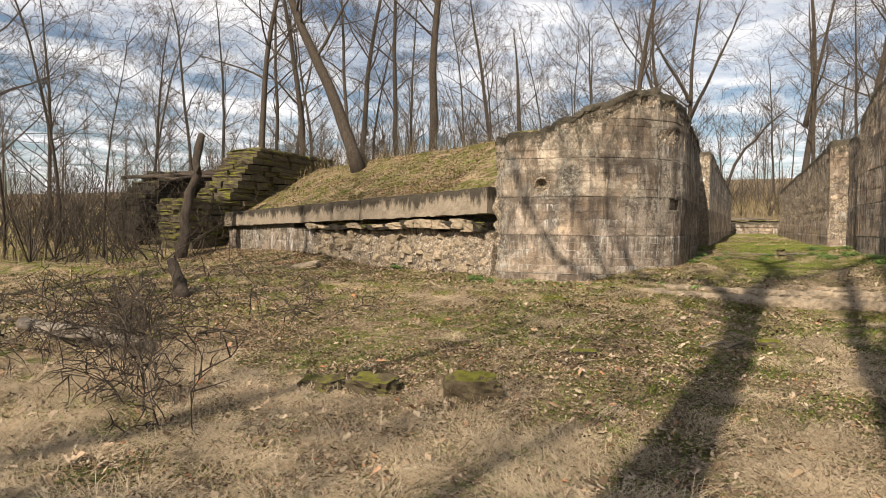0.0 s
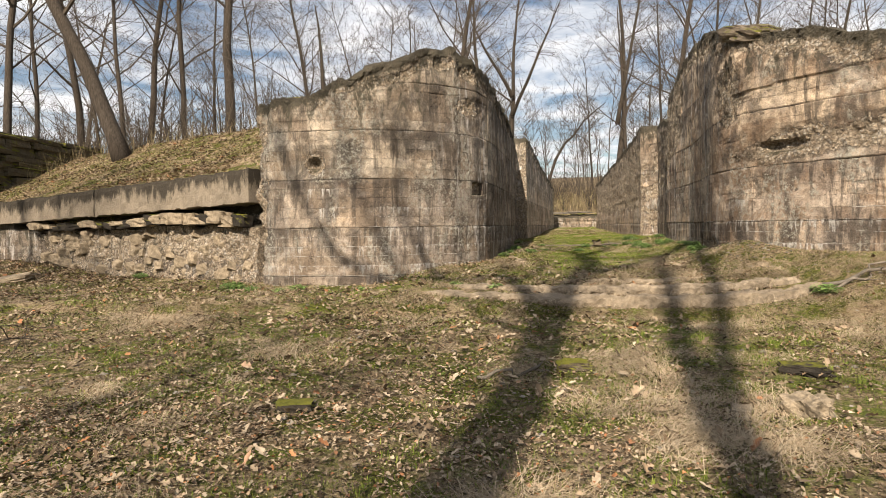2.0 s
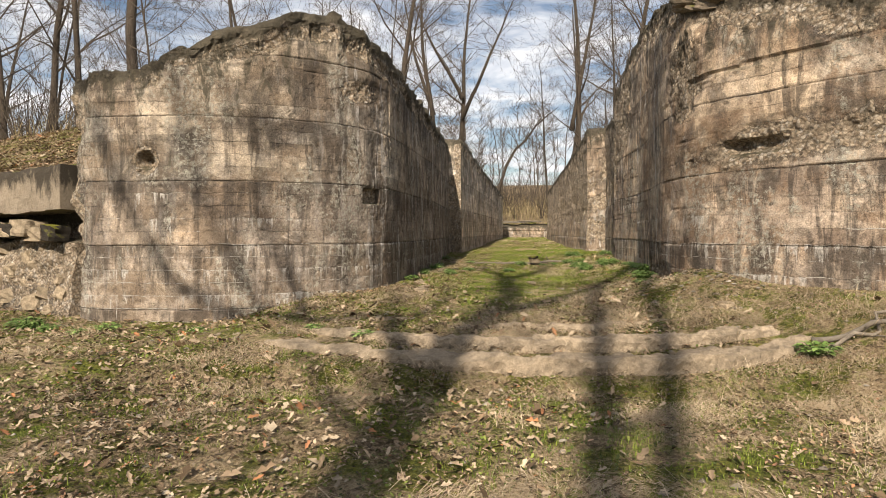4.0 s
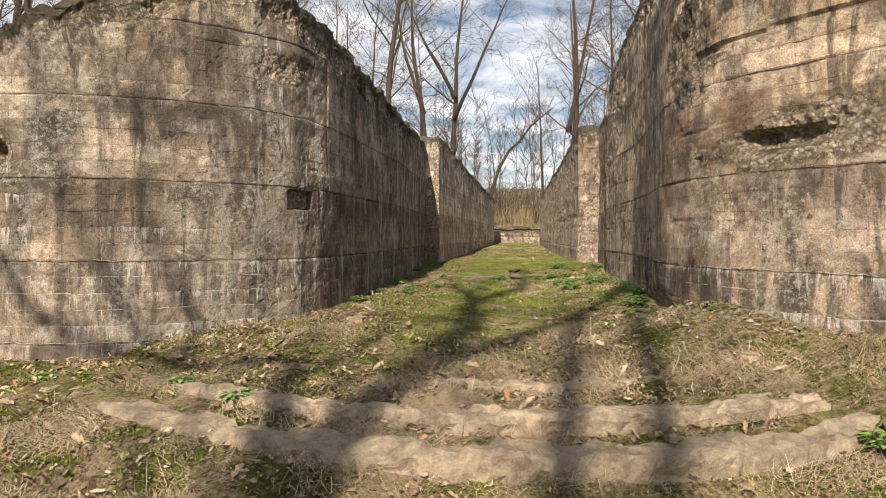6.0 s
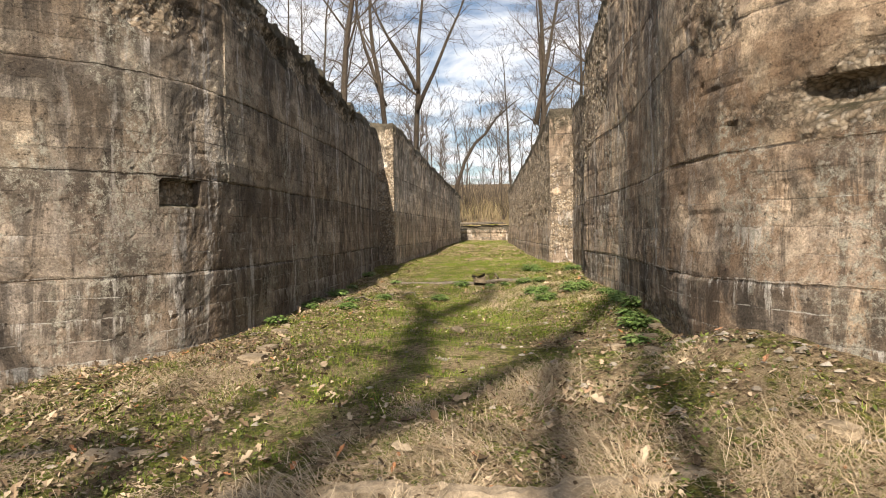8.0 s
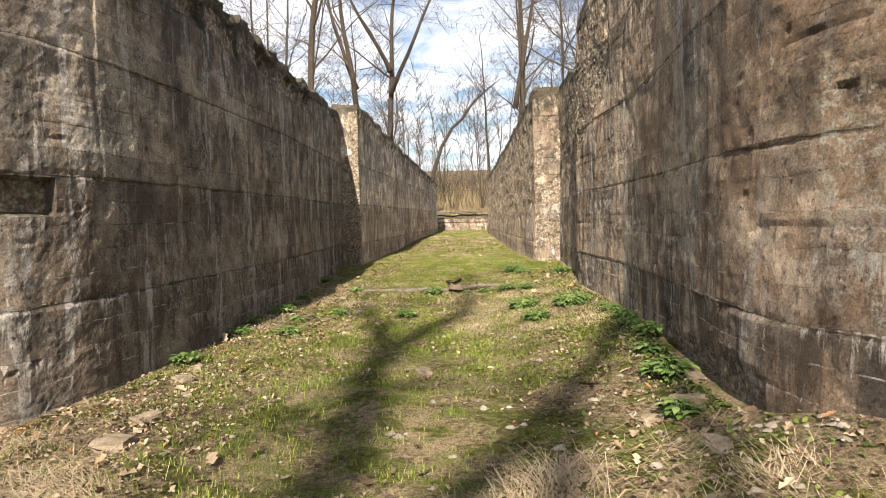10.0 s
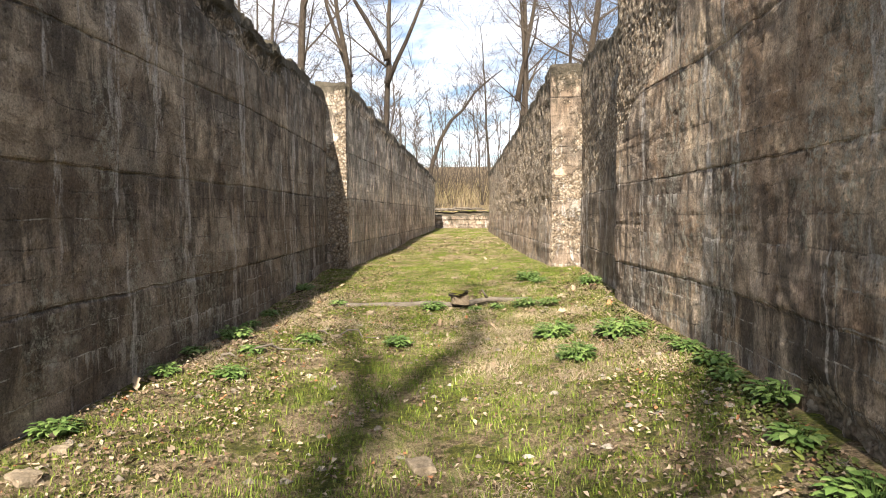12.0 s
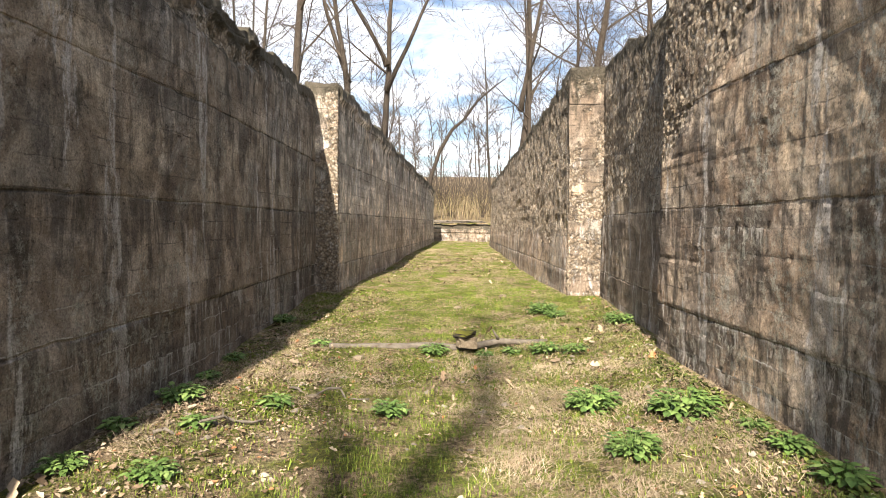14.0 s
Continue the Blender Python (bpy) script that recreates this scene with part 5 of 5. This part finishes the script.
    x, y = np.concatenate(px), np.concatenate(py)
    thick = waves(x * 1.1, y * 1.1, 61) + 0.7 * waves(x * 2.9, y * 2.9, 62) + np.where(x < -2.6, 0.5, 0.05) + np.where((y > 1) & (x < -1.0), 0.8, 0.0) + np.where((y > 3) & (x > -1.0), -0.5, 0)
    bank = (x < -7.3) & (y > 1)
    thick = thick - 0.9 * green_spots(x, y)
    ok = (keep_on_ground(x, y) & (thick + 0.45 * rng.randn(len(x)) > -0.05)) | bank
    x, y = x[ok], y[ok]
    n = len(x)
    s = rng.uniform(0.008, 0.022, n) * np.where(x < -9, 1.9, 1)
    a = rng.uniform(0, 6.28, n)
    ex = np.stack([np.cos(a), np.sin(a), rng.randn(n) * 0.35], 1) * s[:, None]
    ey = np.stack([-np.sin(a), np.cos(a), rng.randn(n) * 0.3], 1) * (s * rng.uniform(0.35, 0.8, n))[:, None]
    up = np.array([0, 0, 1.0]) * (s * rng.uniform(0.05, 0.6, n))[:, None]
    c = np.stack([x, y, ground_height(x, y) + rng.uniform(0.004, 0.03, n)], 1)
    verts = np.stack([c - ex, c + ey + up, c + ex, c - ey + up], 1).reshape(-1, 3)
    b = np.arange(n)[:, None] * 4
    tris = np.concatenate([b + np.array([0, 2, 1]), b + np.array([0, 3, 2])], 1).reshape(-1, 3)
    me = bpy.data.meshes.new("leaf_litter")
    me.vertices.add(len(verts))
    me.vertices.foreach_set("co", verts.ravel())
    me.loops.add(tris.size)
    me.loops.foreach_set("vertex_index", tris.ravel())
    me.polygons.add(len(tris))
    me.polygons.foreach_set("loop_start", np.arange(0, tris.size, 3))
    me.update(calc_edges=True)
    me.materials.append(LITTER)
    tagged(new("leaf_litter", me), "bed of broken brown and tan leaf scraps", "leaf litter", kind="stuff")
    # creeping green ground cover between the leaves
    px, py = [], []
    for x0, x1, y0, y1, m in [(-9, -1.5, -12, 0.5, 42000), (-2.4, 2.4, -1.5, 12, 9000), (1.0, 4.5, -4, 1, 4500), (-1.5, 3, -9, -2.5, 9000)]:
        p, q = scatter(rng, m, x0, x1, y0, y1)
        px.append(p), py.append(q)
    creep_y = rng.uniform(1.2, 7.2, 3200)
    creep_x = np.interp(creep_y, [a[1] for a in RIGHT_NEAR[6:14]], [a[0] for a in RIGHT_NEAR[6:14]]) - 0.07 - np.abs(rng.randn(3200)) * 0.13 * (1.1 + 0.8 * waves(creep_y * 2.0, 0 * creep_y, 81))
    x, y = np.concatenate(px), np.concatenate(py)
    ok = keep_on_ground(x, y) & (waves(x * 1.3, y * 1.3, 51) + 0.8 * waves(x * 3.1, y * 3.1, 52) + 0.3 * rng.randn(len(x)) > 0.15)
    x, y = np.concatenate([x[ok], creep_x]), np.concatenate([y[ok], creep_y])
    n = len(x)
    s = rng.uniform(0.006, 0.016, n)
    s[-3200:] *= 1.15
    a, t1 = rng.uniform(0, 6.28, n), rng.randn(n) * 0.45
    ex = np.stack([np.cos(a), np.sin(a), t1], 1) * s[:, None]
    ey = np.stack([-np.sin(a), np.cos(a), rng.randn(n) * 0.3], 1) * s[:, None] * 0.8
    c = np.stack([x, y, ground_height(x, y) + rng.uniform(0.006, 0.035, n)], 1)
    verts = np.stack([c - ex, c - 0.3 * ex + ey, c + 0.6 * ex + 0.7 * ey, c + 1.1 * ex, c + 0.6 * ex - 0.7 * ey, c - 0.3 * ex - ey], 1).reshape(-1, 3)
    me = bpy.data.meshes.new("ground_cover")
    me.from_pydata(verts.tolist(), [], (np.arange(n)[:, None] * 6 + np.arange(6)).tolist())
    me.materials.append(COVER)
    tagged(new("ground_cover", me), "tiny creeping green leaves among the litter", "ground cover", kind="stuff")
    # stone chips, thickest along the foot of the walls
    x, y = scatter(rng, 20000, -7.5, 4.5, -8, 8)
    d, inside = to_edges(x, y, LOW)
    ok = keep_on_ground(x, y) & (rng.rand(len(x)) < 0.05 + 0.3 * np.exp(-d / 0.4) * (y > -2.5) + 0.8 * np.exp(-((x - 2.2) ** 2 + (y - 0.2) ** 2) / 0.5))
    x, y = x[ok], y[ok]
    verts, faces = [], []
    for px_, py_, pz_, s_ in zip(x, y, ground_height(x, y), rng.uniform(0.012, 0.045, len(x))):
        o = len(verts)
        for k in range(6):
            t = 1.047 * k + rng.uniform(-0.3, 0.3)
            verts.append((px_ + s_ * math.cos(t) * rng.uniform(0.7, 1.2), py_ + s_ * math.sin(t) * rng.uniform(0.6, 1), pz_ + s_ * 0.1))
        verts += [(px_ + s_ * 0.3, py_, pz_ + s_ * rng.uniform(0.4, 0.8)), (px_ - s_ * 0.3, py_ + s_ * 0.2, pz_ + s_ * rng.uniform(0.3, 0.7))]
        faces += [(o, o + 1, o + 6), (o + 1, o + 2, o + 7, o + 6), (o + 2, o + 3, o + 7), (o + 3, o + 4, o + 7), (o + 4, o + 5, o + 6, o + 7), (o + 5, o, o + 6)]
    tagged(mesh_object("stone_chips", verts, faces, CHIPS), "pale stone chips fallen from the walls", "chips", kind="stuff")
    # dry scrub beyond the end wall, on the bank tops and by the ruin
    roots, ways = [], []
    for x0, x1, y0, y1, m in [(-14, 16, 38, 64, 9000), (-34, -22.5, -3, 10, 2200), (-22, -9, 8, 16, 1500)]:
        p, q = scatter(rng, m, x0, x1, y0, y1)
        roots.append(np.stack([p, q, ground_height(p, q) - 0.03], 1))
    roots = np.concatenate(roots)
    n = len(roots)
    a = rng.uniform(0, 6.28, n)
    lift = np.stack([rng.uniform(0.35, 0.55, n), rng.uniform(0.6, 1.0, n), rng.uniform(0.05, 0.25, n), rng.uniform(0.2, 0.7, n)], 1)
    L = np.where(roots[:, 1] > 30, rng.uniform(0.4, 2.0, n), rng.uniform(0.3, 1.3, n))
    ribbons("dry_scrub", "thin dry brown scrub stems and brush", "scrub", SCRUB, roots, np.stack([np.cos(a), np.sin(a)], 1), L, np.where(roots[:, 1] > 30, 0.014, 0.006) * rng.uniform(0.6, 1.3, n), lift)


cover()


# ---- leafy weeds along the walls ----
def make_weed(seed, r, n):
    rng = random.Random(seed)
    top = new("weed")
    tagged(top, "low leafy green weed with toothed leaves", "weed", "weeds along the walls")
    v, f, sv, sf = [], [], [], []
    for k in range(n):
        a, d = rng.uniform(0, 6.28), r * math.sqrt(rng.random())
        h = rng.uniform(0.25, 1.0) * r * (1.1 - 0.5 * d / r)
        c = Vector((math.cos(a) * d, math.sin(a) * d, h))
        tube(sv, sf, [Vector((c.x * 0.25, c.y * 0.25, 0)), c], [0.003, 0.002], 3)
        s = rng.uniform(0.017, 0.04)
        w = Vector((math.cos(a + rng.gauss(0, 0.6)), math.sin(a + rng.gauss(0, 0.6)), rng.uniform(-0.4, 0.25))).normalized()
        u = w.cross(Vector((0, 0, 1))).normalized()
        o = len(v)
        v += [c, c + (w * 0.5 + u * 0.62) * s, c + (w * 1.2 + u * 0.5) * s, c + w * 1.9 * s + Vector((0, 0, -0.3 * s)), c + (w * 1.2 - u * 0.5) * s, c + (w * 0.5 - u * 0.62) * s, c + w * 0.9 * s + Vector((0, 0, 0.16 * s))]
        f += [(o + 6, o + i, o + j) for i, j in ((0, 1), (1, 2), (2, 3), (3, 4), (4, 5), (5, 0))]
    mesh_object("foliage", v, f, WEED, top)
    mesh_object("stem", sv, sf, WEED, top)
    return top


def weeds():
    kinds = [make_weed(1, 0.19, 230), make_weed(2, 0.145, 130), make_weed(3, 0.1, 70)]
    rng = random.Random(2)
    spots = [(1.21, 5.95, 0), (1.78, 5.57, 0), (1.26, 4.95, 0), (1.4, 10.57, 0), (2.2, 9.2, 0), (1.11, 8.05, 1), (1.41, 7.87, 1), (-0.12, 8.16, 1), (-0.39, 6.05, 1), (-1.47, 8.35, 0), (-1.33, 6.14, 2), (-1.73, 5.52, 2), (-1.6, 4.58, 1), (-2.18, 4.67, 1), (-2.2, 6.87, 2), (-2.12, 6.11, 1), (-2.3, 9.7, 1), (2.1, 5.2, 2), (2.13, 4.78, 1), (2.16, 4.3, 2), (-2.2, 3.3, 1), (1.99, 2.81, 2), (1.92, 2.09, 1), (1.75, 1.3, 2), (-7.1, -0.55, 0), (-6.6, -0.75, 1), (-5.7, -0.75, 1), (-5.9, -1.1, 2), (2.71, -2.3, 1), (-10.3, 1.1, 1), (-1.9, -1.7, 2), (-2.6, -1.3, 2), (2.2, 3.4, 1), (-2.2, 7.6, 2), (1.55, 10.2, 1), (0.45, 8.15, 2), (0.75, 8.2, 2), (-4.4, -0.75, 2), (-2.25, 5.4, 2), (2.1, 3.9, 2)]
    for k, ob in enumerate(kinds):
        x, y, _ = spots.pop(0) if k == 0 else spots.pop(5 + k)
        ob.location = (x, y, gz(x, y))
    for x, y, k in spots:
        c = copy_thing(kinds[k], pose(x, y, gz(x, y), 0, 0, rng.uniform(0, 360)))
        q = rng.uniform(0.8, 1.15)
        c.scale = (q, q, q)


weeds()


# ---- tangle of dead brush at the edge of the clearing ----
def brush():
    rng = random.Random(41)
    v, f = [], []
    for k in range(75):
        x, y = rng.uniform(-13.5, -7.6), rng.uniform(-12.4, -5.2)
        d = Vector((rng.gauss(0, 0.7), rng.gauss(0, 0.7), rng.uniform(0.1, 0.9)))
        limb(v, f, Vector((x, y, gz(x, y) - 0.03)), d.normalized(), rng.uniform(0.7, 2.1), rng.uniform(0.008, 0.022), 2, rng, 4, 6, 0.3, -0.1, (0, 3, 4))
    for k in range(44):
        y = rng.uniform(-11.6, -8.4)
        x = -2.1 - 1.4 * (y + 14.2) + rng.gauss(0, 0.25)
        limb(v, f, Vector((x, y, gz(x, y) - 0.03)), Vector((rng.gauss(0, 0.45), rng.gauss(0, 0.45), 1)).normalized(), rng.uniform(0.5, 1.3), rng.uniform(0.006, 0.012), 2, rng, 4, 6, 0.22, -0.05, (0, 3, 4))
    for k in range(85):
        x, y = rng.uniform(-27.5, -18.5), rng.uniform(-1.8, 3.4)
        limb(v, f, Vector((x, y, gz(x, y) - 0.03)), Vector((rng.gauss(0, 0.4), rng.gauss(0, 0.4), 1)).normalized(), rng.uniform(1.2, 3.0), 0.025, 2, rng, 4, 6, 0.2, 0.0, (0, 4, 4))
    tagged(mesh_object("brush", v, f, BARK), "tangled dark dead brush and vines on the ground", "brush", kind="stuff")


brush()
